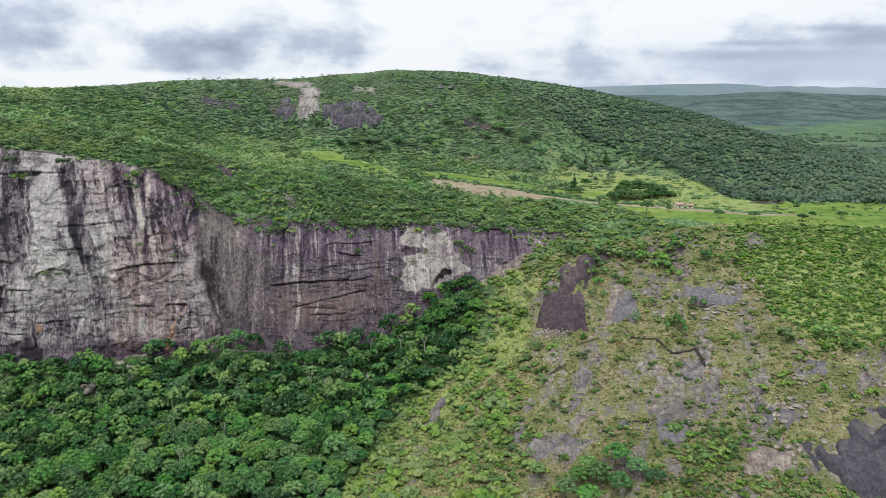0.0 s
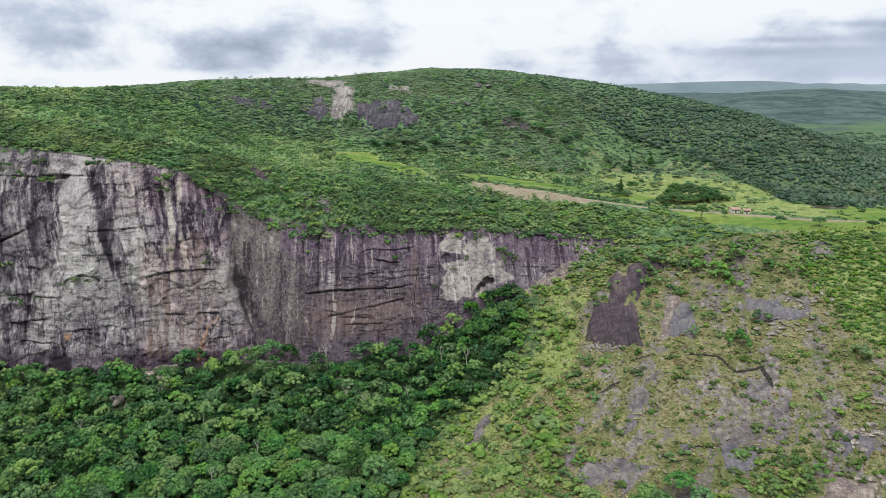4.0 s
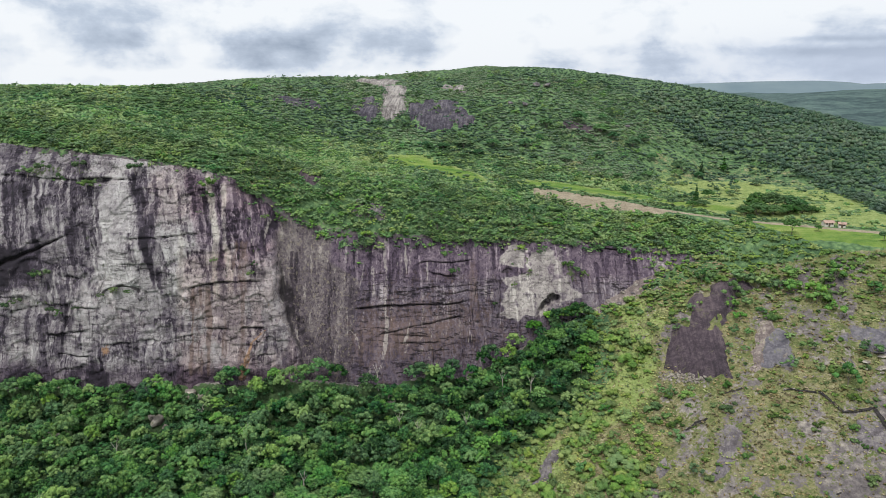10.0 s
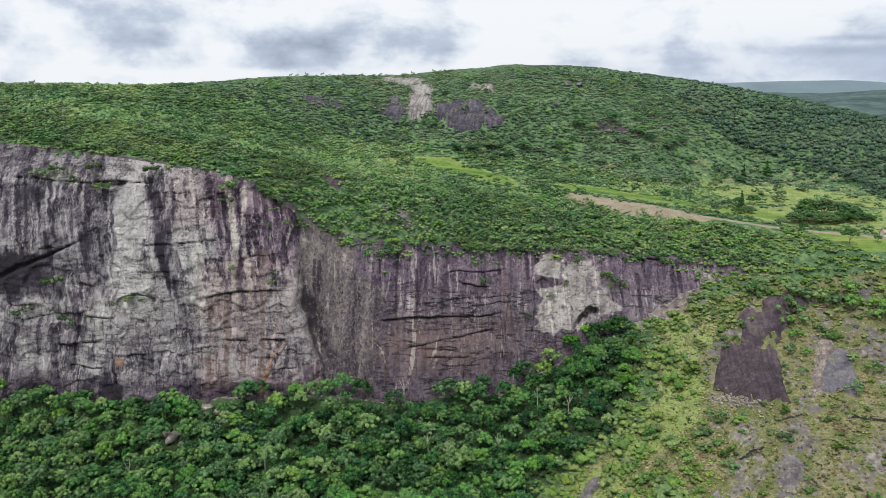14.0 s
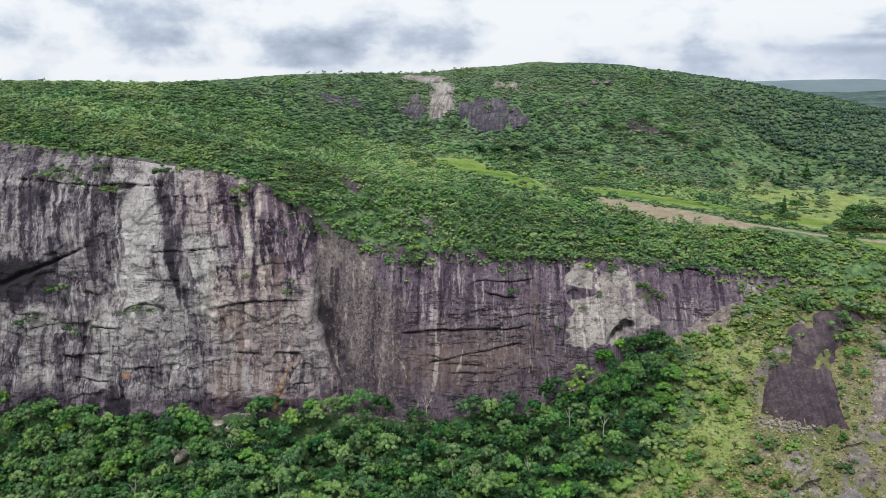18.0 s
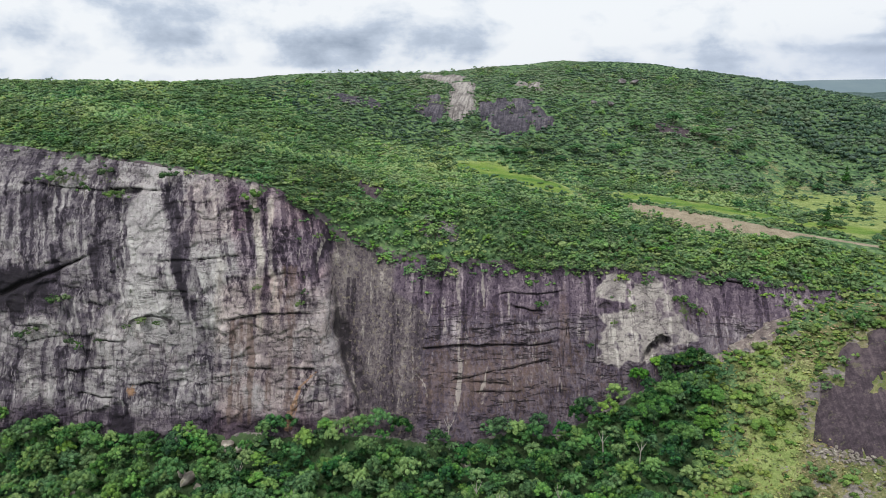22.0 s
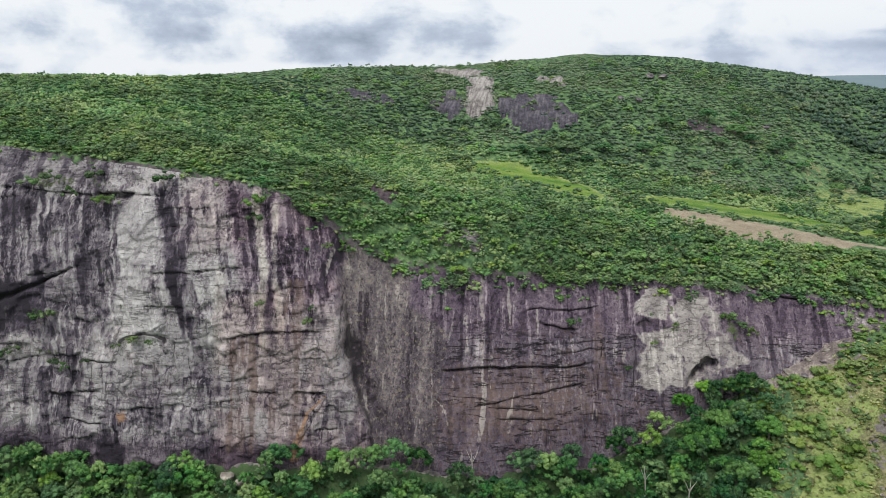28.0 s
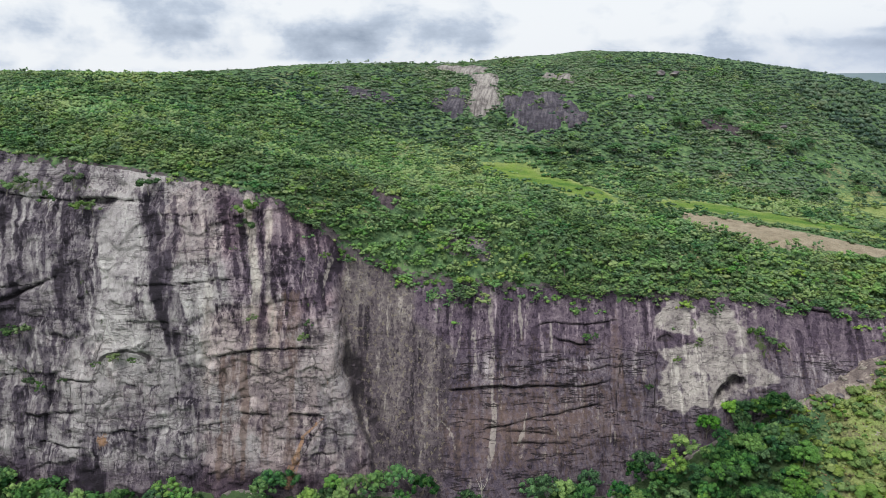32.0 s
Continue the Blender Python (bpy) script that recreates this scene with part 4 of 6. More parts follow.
    run = right * (0.85 * band([34, 60, 78], [-70.2, -72.4, -75], 0.8) + 0.8 * band([53, 66], [-77.4, -78.6], 0.55) + 0.85 * band([63.5, 75], [-63.5, -65.4], 0.6) + 0.8 * band([60, 68], [-54.5, -55], 0.5)
                   + 0.8 * band([35, 46], [-64, -61], 0.4) + 0.62 * patchy(1.1, 91, 0.60, 0.66, 16.0) * patchy(7, 92, 0.42, 0.52) * (1 - patch))
    run = run + left * (0.7 * cream * patchy(1.2, 49, 0.45, 0.55, 12.0) + 0.85 * patchy(1.2, 93, 0.55, 0.61, 8.0) * sstep(-137, -133, x) * bump(z, 84, 6) + 0.35 * patchy(1.1, 94, 0.64, 0.70, 22.0))
    curve = x - np.interp(z, [35, 40, 42.5, 43.6], [-81.2, -83, -86.5, -91])
    run = np.maximum(run, 0.85 * bump(curve, 0, 0.55) * sstep(34, 36, z) * (1 - sstep(43.2, 44, z)))
    run = np.maximum(run, 0.85 * right * band([35, 43], [-106.5, -109.5], 0.5))
    rust = x - np.interp(z, [24, 29.5, 39, 44.5], [-130, -129.4, -126.7, -120.8])
    ochre = 0.85 * bump(x, -186, 2.6) * bump(z, 37.4, 2.4) + 0.78 * bump(rust, 0, 0.9 + 1.6 * sstep(38, 28, z)) * sstep(22, 25, z) * (1 - sstep(43.5, 45, z)) + 0.5 * bump(x, -120, 1.6) * bump(z, 54, 3)
    moss = (0.85 * bump(x, 9.5, 2.4) * bump(z - 63 + 0.8 * (x - 9), 0, 3.2) + 0.7 * bump(x, -10.5, 1.2) * bump(z, 68, 3) + 0.6 * bump(z, 62, 1.0) * bump(x, -9, 7)
            + 0.26 * patchy(6, 95, 0.60, 0.66, 0.6) * left + 0.5 * bump(z, 56, 1.6) * bump(x, -212, 14) + 0.6 * bump(z, 109, 2.6) * patchy(5, 96, 0.45, 0.6) * bump(x, -218, 28))
    stain = left * (0.30 + 0.70 * np.maximum(up, 0.55 * sstep(52, 40, z))) * (0.35 + 0.65 * patchy(14, 79, 0.40, 0.52)) * (1 - 0.85 * pillar) * (1 - 0.5 * cream) + right * (0.62 - 0.40 * patch - 0.05 * sstep(64, 70, z))
    seamy = right * (0.2 + 0.8 * np.maximum(sstep(66, 58, z) * sstep(-88, -80, x) * (1 - patch), 0.2 * patch)) + 0.5 * left
    jointed = left * (1 - 0.55 * up) + right * (0.12 + 0.75 * patch)
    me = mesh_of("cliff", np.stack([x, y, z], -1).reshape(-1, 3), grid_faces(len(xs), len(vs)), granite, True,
                 **{k: a.ravel() for k, a in dict(blush=blush, drip=drip, stain=stain, seamy=seamy, jointed=jointed, light=light, warm=warm, run=run, crack_shade=crack_shade, moss=moss, ochre=ochre, olive=olive, violet=violet, cream=cream, wet=wet * (1 - 0.75 * pillar * left) * (1 - 0.6 * cream) * (1 - 0.35 * right) * (1 - 0.45 * left * sstep(84, 76, z) * sstep(-204, -196, x)), chalk=chalk).items()})
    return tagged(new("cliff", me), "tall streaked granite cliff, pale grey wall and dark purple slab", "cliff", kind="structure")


cliff = build_cliff()


# ---- leaves, crowns and shrubs ----
def leaf_cloud(rng, centres, radii, count, size):
    """Folded leaf sprays, two triangles each, over a set of flattened balls: points and triangles."""
    which = rng.choice(len(centres), count, p=radii**2 / (radii**2).sum())
    d = rng.normal(size=(count, 3))
    d[:, 2] = np.abs(d[:, 2]) * 1.1 - 0.35
    d /= np.linalg.norm(d, axis=1, keepdims=True)
    at = centres[which] + d * (radii[which] * rng.uniform(0.90, 1.26, count))[:, None] * (1, 1, 0.76)
    face = d + rng.normal(size=(count, 3)) * 0.6 + (0, 0, 0.4)
    face /= np.linalg.norm(face, axis=1, keepdims=True)
    u = np.cross(face, rng.normal(size=(count, 3)))
    u /= np.linalg.norm(u, axis=1, keepdims=True)
    w = np.cross(face, u)
    s = (size * rng.uniform(0.65, 1.35, count))[:, None]
    droop = face * s * -0.28
    p = np.stack([at + u * s + droop, at + w * s * 0.62, at - u * s + droop, at - w * s * 0.62], 1)
    i = np.arange(count)[:, None] * 4
    tri = np.concatenate([i + (0, 1, 3), i + (1, 2, 3)])
    return p.reshape(-1, 3), tri


def core_balls(rng, centres, radii, seed):
    """Uneven solid hearts of the leaf balls, so that no light falls through a whole crown."""
    g = (1 + 5**0.5) / 2
    small = len(centres) < 10
    base = np.array([(1, 0, 0), (-1, 0, 0), (0, 1, 0), (0, -1, 0), (0, 0, 1), (0, 0, -1)], float) if small else np.array([(0, a, b) for a in (-1, 1) for b in (-g, g)] + [(a, b, 0) for a in (-1, 1) for b in (-g, g)] + [(b, 0, a) for a in (-1, 1) for b in (-g, g)]) / math.hypot(1, g)
    near = np.linalg.norm(base[:, None] - base[None], axis=2) < (1.5 if small else 1.1)
    n = len(base)
    tri = np.array([(i, j, k) if np.dot(np.cross(base[j] - base[i], base[k] - base[i]), base[i]) > 0 else (i, k, j)
                    for i in range(n) for j in range(i + 1, n) for k in range(j + 1, n) if near[i, j] and near[j, k] and near[i, k]])
    pts, tris = [], []
    for k, (c, r) in enumerate(zip(centres, radii)):
        a = rng.uniform(0, 6.28)
        spun = base @ np.array([[math.cos(a), math.sin(a), 0], [-math.sin(a), math.cos(a), 0], [0, 0, 1]])
        pts.append(c + spun * (r * (rng.uniform(0.75, 1.45, (n, 1)) if small else rng.uniform(0.70, 1.06, (n, 1)))) * (1, 1, 0.74))
        tris.append(tri + k * len(base))
    return np.concatenate(pts), np.concatenate(tris)


def crown_arrays(seed, width, height, balls, leaves, size, low=0.35):
    """A crown about the origin's axis, from low*height up to height, with an uneven outline."""
    rng = np.random.default_rng(seed)
    a, q = rng.uniform(0, 2 * np.pi, balls), np.sqrt(rng.uniform(0, 1, balls))
    top = np.sqrt(np.clip(1 - 0.75 * q**2, 0.05, 1))
    z = height * (low + (0.92 - low) * top * rng.uniform(0.62, 1.0, balls))
    if balls < 11:  # low mounds that rest on the ground
        z = height * (0.04 + (0.30 if balls < 9 else 0.38) * top * rng.uniform(0.4, 1.0, balls))
    c = np.stack([np.cos(a) * q * width * 0.42, np.sin(a) * q * width * 0.42, z], 1)
    r = width * rng.uniform(0.13, 0.235, balls) * (1.0 if balls < 6 else 0.80 if balls < 9 else 0.52 if balls > 40 else 0.62 if balls > 20 else 0.72 if balls > 10 else 1.0)
    c[:, :2] += rng.normal(0, width * 0.05, 2)
    p1, t1 = core_balls(rng, c, r * (0.88 if balls > 10 else 1.02), seed)
    p2, t2 = leaf_cloud(rng, c, r, leaves, size)
    return np.concatenate([p1, p2]), np.concatenate([t1, t2 + len(p1)])


TREES = [crown_arrays(100 + k, 1.0, (1.05, 1.25, 0.9, 1.15, 1.0, 1.35, 0.95)[k], (60, 66, 62, 58, 68, 62, 60)[k], 2300, 0.0165, (0.45, 0.42, 0.5, 0.4, 0.45, 0.4, 0.5)[k]) for k in range(7)]
FAR_TREES = [crown_arrays(150 + k, 1.0, (1.05, 1.25, 0.9, 1.15, 1.0)[k], 26, 230, 0.031, 0.44) for k in range(5)]
SHRUBS = [crown_arrays(200 + k, 1.0, (0.72, 0.9, 0.62, 0.8, 1.0, 0.7)[k], (8, 7, 8, 7, 8, 7)[k], 18, 0.050, 0.10) for k in range(6)]
LUMPS = [crown_arrays(240 + k, 1.0, (0.8, 0.95, 0.7, 0.85)[k], 12, 34, 0.045, 0.08) for k in range(4)]
NEAR_SHRUBS = [crown_arrays(220 + k, 1.0, (0.72, 0.9, 0.62, 0.8, 0.75)[k], 10, 60, 0.040, 0.10) for k in range(5)]
BUSHES = [crown_arrays(250 + k, 1.0, (0.75, 0.9, 0.66, 0.82)[k], 12, 150, 0.036, 0.10) for k in range(4)]
TINY = [crown_arrays(300 + k, 1.0, (0.6, 0.75, 0.66, 0.7, 0.62)[k], 4, 5, 0.050, 0.1) for k in range(5)]


def tuft_arrays(seed, blades=7):
    """A tuft of grass: bent blades that fan out from the root."""
    rng, pts, tris = np.random.default_rng(seed), [], []
    for k in range(blades):
        a, lean = rng.uniform(0, 6.28), rng.uniform(0.25, 0.75)
        out, side = np.array([np.cos(a), np.sin(a), 0]), np.array([-np.sin(a), np.cos(a), 0]) * rng.uniform(0.10, 0.2)
        tip = out * lean + np.array([0, 0, rng.uniform(0.45, 0.9)])
        mid = out * lean * 0.4 + np.array([0, 0, tip[2] * 0.62])
        root = out * 0.05
        pts += [root - side * 0.6, root + side * 0.6, mid + side, mid - side, tip]
        tris += [[5 * k, 5 * k + 1, 5 * k + 2], [5 * k, 5 * k + 2, 5 * k + 3], [5 * k + 3, 5 * k + 2, 5 * k + 4]]
    return np.array(pts), np.array(tris)


TUFTS = [tuft_arrays(350 + k) for k in range(4)]


def scatter(rng, x0, x1, y0, y1, step, keep):
    """Uneven places, about one a step, kept with the chance that keep gives."""
    gx, gy = np.meshgrid(np.arange(x0, x1, step), np.arange(y0, y1, step))
    x = (gx + rng.uniform(-0.5, 0.5, gx.shape) * step * 0.95).ravel()
    y = (gy + rng.uniform(-0.5, 0.5, gy.shape) * step * 0.95).ravel()
    ok = rng.uniform(0, 1, x.shape) < keep(x, y)
    return x[ok], y[ok]


def planted(name, kinds, x, y, z, width, tint, mat, rng, label, category, tall=1.0, smooth=False):
    """Many plants as one piece of stuff."""
    pts, tris, tints, n = [], [], [], 0
    pick = rng.integers(0, len(kinds), len(x))
    for k, (p, t) in enumerate(kinds):
        s = np.flatnonzero(pick == k)
        if not len(s):
            continue
        a = rng.uniform(0, 2 * np.pi, len(s))
        c, sn = np.cos(a)[:, None], np.sin(a)[:, None]
        w = width[s][:, None]
        up = w * tall * rng.uniform(0.8, 1.25, (len(s), 1))
        q = np.stack([(p[:, 0] * c - p[:, 1] * sn) * w + x[s][:, None], (p[:, 0] * sn + p[:, 1] * c) * w + y[s][:, None], p[:, 2] * up + z[s][:, None]], -1)
        pts.append(q.reshape(-1, 3))
        tris.append((t[None] + (np.arange(len(s)) * len(p))[:, None, None]).reshape(-1, 3) + n)
        tints.append(np.repeat(tint[s], len(p)))
        n += q.shape[0] * q.shape[1]
    me = mesh_of(name, np.concatenate(pts), np.concatenate(tris), mat, smooth, tint=np.concatenate(tints))
    return tagged(new(name, me), label, category, kind="stuff")


def trunk_mesh(seed, height, width, fork, spread):
    """A tapered, leaning trunk that parts into limbs, for a tree one metre wide."""
    rng, bm = np.random.default_rng(seed), bmesh.new()

    def limb(a, b, r0, r1, sides=6):
        a, b = Vector(a), Vector(b)
        bend = (a + b) / 2 + Vector(rng.normal(0, 0.03, 3)) * (b - a).length
        rings, last = [], None
        turn = (b - a).to_track_quat("Z", "Y")
        for p, r in ((a, r0), (bend, (r0 + r1) / 2), (b, r1)):
            ring = [bm.verts.new(p + turn @ Vector((math.cos(k * math.tau / sides) * r, math.sin(k * math.tau / sides) * r, 0))) for k in range(sides)]
            if last:
                for k in range(sides):
                    bm.faces.new((last[k], last[(k + 1) % sides], ring[(k + 1) % sides], ring[k]))
            last = ring
        bm.faces.new(last)

    top = Vector((rng.normal(0, 0.03), rng.normal(0, 0.03), height * fork))
    limb((0, 0, -0.06), top, width, width * 0.72)
    for k in range(4):
        a = k * math.tau / 4 + rng.uniform(-0.5, 0.5)
        end = top + Vector((math.cos(a) * spread, math.sin(a) * spread, height * (0.86 - fork) * rng.uniform(0.7, 1.0)))
        limb(top - Vector((0, 0, 0.02)), end, width * 0.5, width * 0.15, 5)
    me = bpy.data.meshes.new("trunk")
    bm.to_mesh(me)
    bm.free()
    me.materials.append(bark)
    return me


def tree_kind(name, arrays, mat, seed, height, label, category="tree", group="", fork=0.42, width=0.022):
    """One tree a metre wide with its trunk and crown, to be copied at its size."""
    ob = thing(name, (0, 0, 0), label, category, group)
    part("trunk", trunk_mesh(seed, height, width, fork, 0.26), None, ob)
    p, t = arrays
    part("crown", mesh_of("crown", p, t, mat, False), None, ob)
    return ob


def plant_at(kind, x, y, z, width, turn, tall=1.0):
    ob = copy_thing(kind, Matrix.Identity(4))
    ob.matrix_basis = Matrix.Translation((x, y, z)) @ Matrix.Rotation(turn, 4, "Z") @ Matrix.Diagonal((width, width, width * tall, 1))
    return ob


def drop_kind(kind):
    for o in (*kind.children_recursive, kind):
        bpy.data.objects.remove(o)


# ---- the valley forest ----
def forest():
    rng = np.random.default_rng(7)

    def keep(x, y):
        inside = (x < forest_edge(y) - 1) & (y < line(x, RIM_X, FOOT_Y) - 1.5)
        bare = bump(x, -159, 5) * bump(y, 296, 4) + bump(x, -196, 6) * bump(y, 285, 4) + bump(x, -150, 6) * bump(y, 311, 3)
        return inside * (1 - 1.2 * bare)

    x, y = scatter(rng, -275, 30, 214, 352, 4.3, keep)
    z = ground_z(x, y)
    w = rng.uniform(4.2, 8.8, len(x)) * np.where(rng.uniform(0, 1, len(x)) < 0.06, 1.3, 1.0)
    foot = bump(line(x, RIM_X, FOOT_Y) - y, 0, 13)
    w = w * (1 + 0.12 * foot)
    tint = np.clip(rng.normal(0.46, 0.30, len(x)) + 0.5 * (fbm(x / 30, y / 30, 2, 101) - 0.5), 0, 1)
    single = (x > -150) & (x < 20) & (y > 222)
    near = np.flatnonzero(single)
    near = near[np.argsort(y[near] + 0.25 * np.abs(x[near] + 60))][:300]
    rest = np.ones(len(x), bool)
    rest[near] = False
    kinds = [tree_kind("forest_tree", TREES[k], leaf_tree, 400 + k, (1.05, 1.25, 0.9, 1.15, 1.0, 1.35, 0.95)[k],
                       "broad-leaved green tree with an uneven crown in the valley forest", "tree", "trees of the valley forest") for k in range(7)]
    for i in near:
        plant_at(kinds[rng.integers(0, 7)], x[i], y[i], z[i] - 0.5, w[i], rng.uniform(0, 6.28), rng.uniform(0.95, 1.35) * (1 + 0.28 * foot[i]))
    for k in kinds:
        drop_kind(k)
    planted("valley_forest", FAR_TREES, x[rest], y[rest], z[rest] - 0.5, w[rest], tint[rest], leaf_forest, rng, "dense canopy of broad-leaved trees at the foot of the cliff", "forest", 1.15)
    # undergrowth in low tints, which paint in the dark of the gaps
    ux, uy = scatter(rng, -275, 26, 214, 356, 3.7, keep)
    planted("forest_undergrowth", TINY, ux, uy, ground_z(ux, uy) - 0.2, rng.uniform(4.5, 7.5, len(ux)), rng.uniform(0.0, 0.45, len(ux)), leaf_forest, rng,
            "dark green undergrowth between the forest trees", "undergrowth", 1.2)


forest()


# bare slabs on the hill, corners anticlockwise from above
HILL_PALE = [(-105, 511), (-98, 506), (-89, 517), (-94, 556), (-109, 556)]
HILL_DARK_EAST = [(-90, 526), (-86, 508), (-71, 494), (-55, 499), (-41, 514), (-54, 532), (-74, 534)]
HILL_DARK_WEST = [(-126, 514), (-110, 502), (-105, 508), (-109, 538), (-119, 536)]
HILL_TOP = [(-131, 566), (-112, 555), (-101, 560), (-101, 571), (-128, 573)]
HILL_KNOB = [(-70, 553), (-52, 548), (-51, 558), (-68, 560)]


def hill_bare(x, y):
    return sstep(-1, 2, np.maximum.reduce([in_shape(x, y, s, 3, 5) for s in (HILL_PALE, HILL_DARK_EAST, HILL_DARK_WEST, HILL_TOP, HILL_KNOB)]))


# bare slabs on the dome
DOME_SLAB = [(43, 313.5), (52, 303), (60, 300), (64, 299.5), (66, 308), (65, 318), (71, 328), (82, 339), (79, 346), (68, 345), (58, 340), (51, 333), (46.5, 321)]
DOME_GREY = [(74, 301), (86, 299), (92, 310), (87, 318), (80, 316)]
DOME_BAND = [(104, 309), (117, 299), (132, 297), (134, 309), (112, 314)]
DOME_LOW = [(66, 254), (76, 248), (90, 242), (92, 247), (80, 254)]
DOME_FOOT = [(30, 251), (46, 241), (57, 248), (50, 254), (36, 257)]
DOME_DARK = [(131, 232), (130, 219), (150, 212), (174, 219), (172, 240), (157, 239), (150, 240), (142, 234)]


def dome_bare(x, y):
    """0 on the bare slabs of the dome, 1 beside them, with a few tufts left."""
    d = np.maximum.reduce([in_shape(x, y, s, 1.5, 6) for s in (DOME_SLAB, DOME_GREY, DOME_BAND, DOME_DARK)])
    return 1 - sstep(-1.5, 1.0, d) * (0.96 - 0.7 * sstep(0.58, 0.64, fbm(x / 4, y / 7, 3, 145)))


# ---- bare trunks standing out of the forest ----
pale_bark = plain("pale_dead_wood", (0.30, 0.27, 0.23), (0.48, 0.45, 0.40), 3.0, 0.9)


def snags():
    rng = np.random.default_rng(77)
    for x, y in ((-118, 286), (-60, 300), (-52, 296), (-88, 262), (-140, 296), (-34, 302), (-20, 318), (-165, 275), (-100, 245), (-72, 318), (-8, 312)):
        ob = thing("dead_tree", (x, y, float(ground_z(x, y)) - 0.3), "pale bare dead tree among green crowns", "tree", "dead trees in the forest")
        me = trunk_mesh(int(-x), 1.0, 0.022, 0.55, 0.16)
        me.materials.clear()
        me.materials.append(pale_bark)
        limb = part("trunk", me, None, ob)
        limb.scale = (11, 11, rng.uniform(12, 15))


snags()


# ---- shrubs on the plateau, the hill and the dome ----
def shrubs():
    rng = np.random.default_rng(11)

    def open_land(x, y):
        c = covers(x, y)
        return np.clip(1 - 1.25 * np.maximum.reduce([c["lush"] * (y > 350), c["earth"], np.where(y > 345, 0.35, 0.9) * c["rock"]]), 0.02, 1)

    slab = lambda x, y: 1 - hill_bare(x, y) * (0.97 - 0.5 * sstep(0.52, 0.60, fbm(x / 5, y / 9, 3, 120)))

    def hill(x, y):
        ry = line(x, RIM_X, RIM_Y)
        meadow = (1 - in_wood(x, y)) * (1 - in_meadow(x, y) * (1 - 0.35 * sstep(475, 515, y)) * (0.93 - 0.72 * sstep(0.46, 0.57, fbm(x / 9, y / 9, 3, 118)))) * np.where((x > 78) & (y < np.interp(x, ROAD_X, ROAD_Y) + 5) | (x > 34) & (np.abs(y + 3 - np.interp(x, ROAD_X, ROAD_Y)) < 7), 0.0, 1)
        return (y > ry - np.where(x > -112, 2.2, 0.8)) * open_land(x, y) * meadow * slab(x, y) * (0.86 + 0.6 * (fbm(x / 25, y / 25, 3, 111) - 0.35)) * (y < line(x, RIDGE_X, RIDGE_Y) + 6)

    tall = lambda x, y: hill(x, y) * (0.16 + 0.55 * sstep(0.54, 0.62, fbm(x / 17, y / 11, 3, 119)))
    x, y = scatter(rng, -420, 250, 340, 600, 4.4, tall)
    planted("plateau_trees", LUMPS, x, y, ground_z(x, y) - 0.5, rng.uniform(3.2, 6.8, len(x)) * (1 - 0.42 * sstep(-40, -6, y - line(x, RIDGE_X, RIDGE_Y))), np.clip(rng.normal(0.34, 0.26, len(x)) + 0.9 * (fbm(x / 30, y / 20, 3, 113) - 0.5), 0, 1), leaf_shrub, rng, "clumps of darker small trees among the shrubs of the plateau", "trees", 0.9)
    x, y = scatter(rng, -420, 250, 340, 480, 2.15, hill)
    w = rng.uniform(2.5, 5.4, len(x)) * (1 + 0.5 * (fbm(x / 30, y / 30, 2, 112) - 0.4)) * np.where(y < line(x, RIM_X, RIM_Y) + 34, 0.85, 0.95)
    tint = np.clip(rng.normal(0.56, 0.30, len(x)) + 2.0 * (fbm(x / 32, y / 22, 3, 113) - 0.5), 0, 1)
    planted("plateau_shrubs", TINY, x, y, ground_z(x, y) - 0.15, w, tint, leaf_shrub, rng, "dense low green shrubs covering the plateau above the cliff", "shrubs", 0.85, True)
    x, y = scatter(rng, -285, 70, 340, 420, 3.1, lambda x, y: hill(x, y) * (y < line(x, RIM_X, RIM_Y) + 36 + 14 * (fbm(x / 20, 0 * x, 2, 143) - 0.5)) * 0.95)
    w = rng.uniform(3.0, 6.4, len(x))
    tint = np.clip(rng.normal(0.46, 0.24, len(x)) + 1.2 * (fbm(x / 26, y / 18, 3, 113) - 0.5), 0, 1)
    planted("rim_shrubs", LUMPS, x, y, ground_z(x, y) - 0.10 * w, w, tint, leaf_shrub, rng, "dense bushy green shrubs along the rim of the cliff", "shrubs", 0.95)
    x, y = scatter(rng, -420, 320, 478, 680, 2.65, hill)
    w = np.where(rng.uniform(0, 1, len(x)) < 0.08, rng.uniform(5.0, 7.0, len(x)), rng.uniform(3.4, 5.6, len(x))) * (1 - 0.50 * sstep(-45, -6, y - line(x, RIDGE_X, RIDGE_Y)))
    tint = np.clip(rng.normal(0.46, 0.24, len(x)) + 2.6 * (fbm(x / 40, y / 22, 3, 114) - 0.5), 0, 1)
    planted("hillside_shrubs", TINY, x, y, ground_z(x, y) - 0.15, w, tint, leaf_hill, rng, "green scrub and small trees covering the hill", "shrubs", 0.72, True)
    # shrubs that hang over the rim and grow on the steep rock below it
    fx = rng.uniform(-150, 60, 900)
    low = np.interp(fx, [-150, -138, -124, -112, -98, -88, -78, 8, 20, 38, 60], [0.05, 0.02, 0.04, 0.10, 0.16, 0.13, 0.03, 0.03, 0.14, 0.12, 0.03])
    fv = 1 - low * rng.uniform(0, 1, len(fx)) ** 1.3
    on = fbm(fx / 7, fv * 9, 3, 141) > 0.50
    fx, fv = fx[on], fv[on]
    fy, fz, _ = cliff_point(fx, fv)
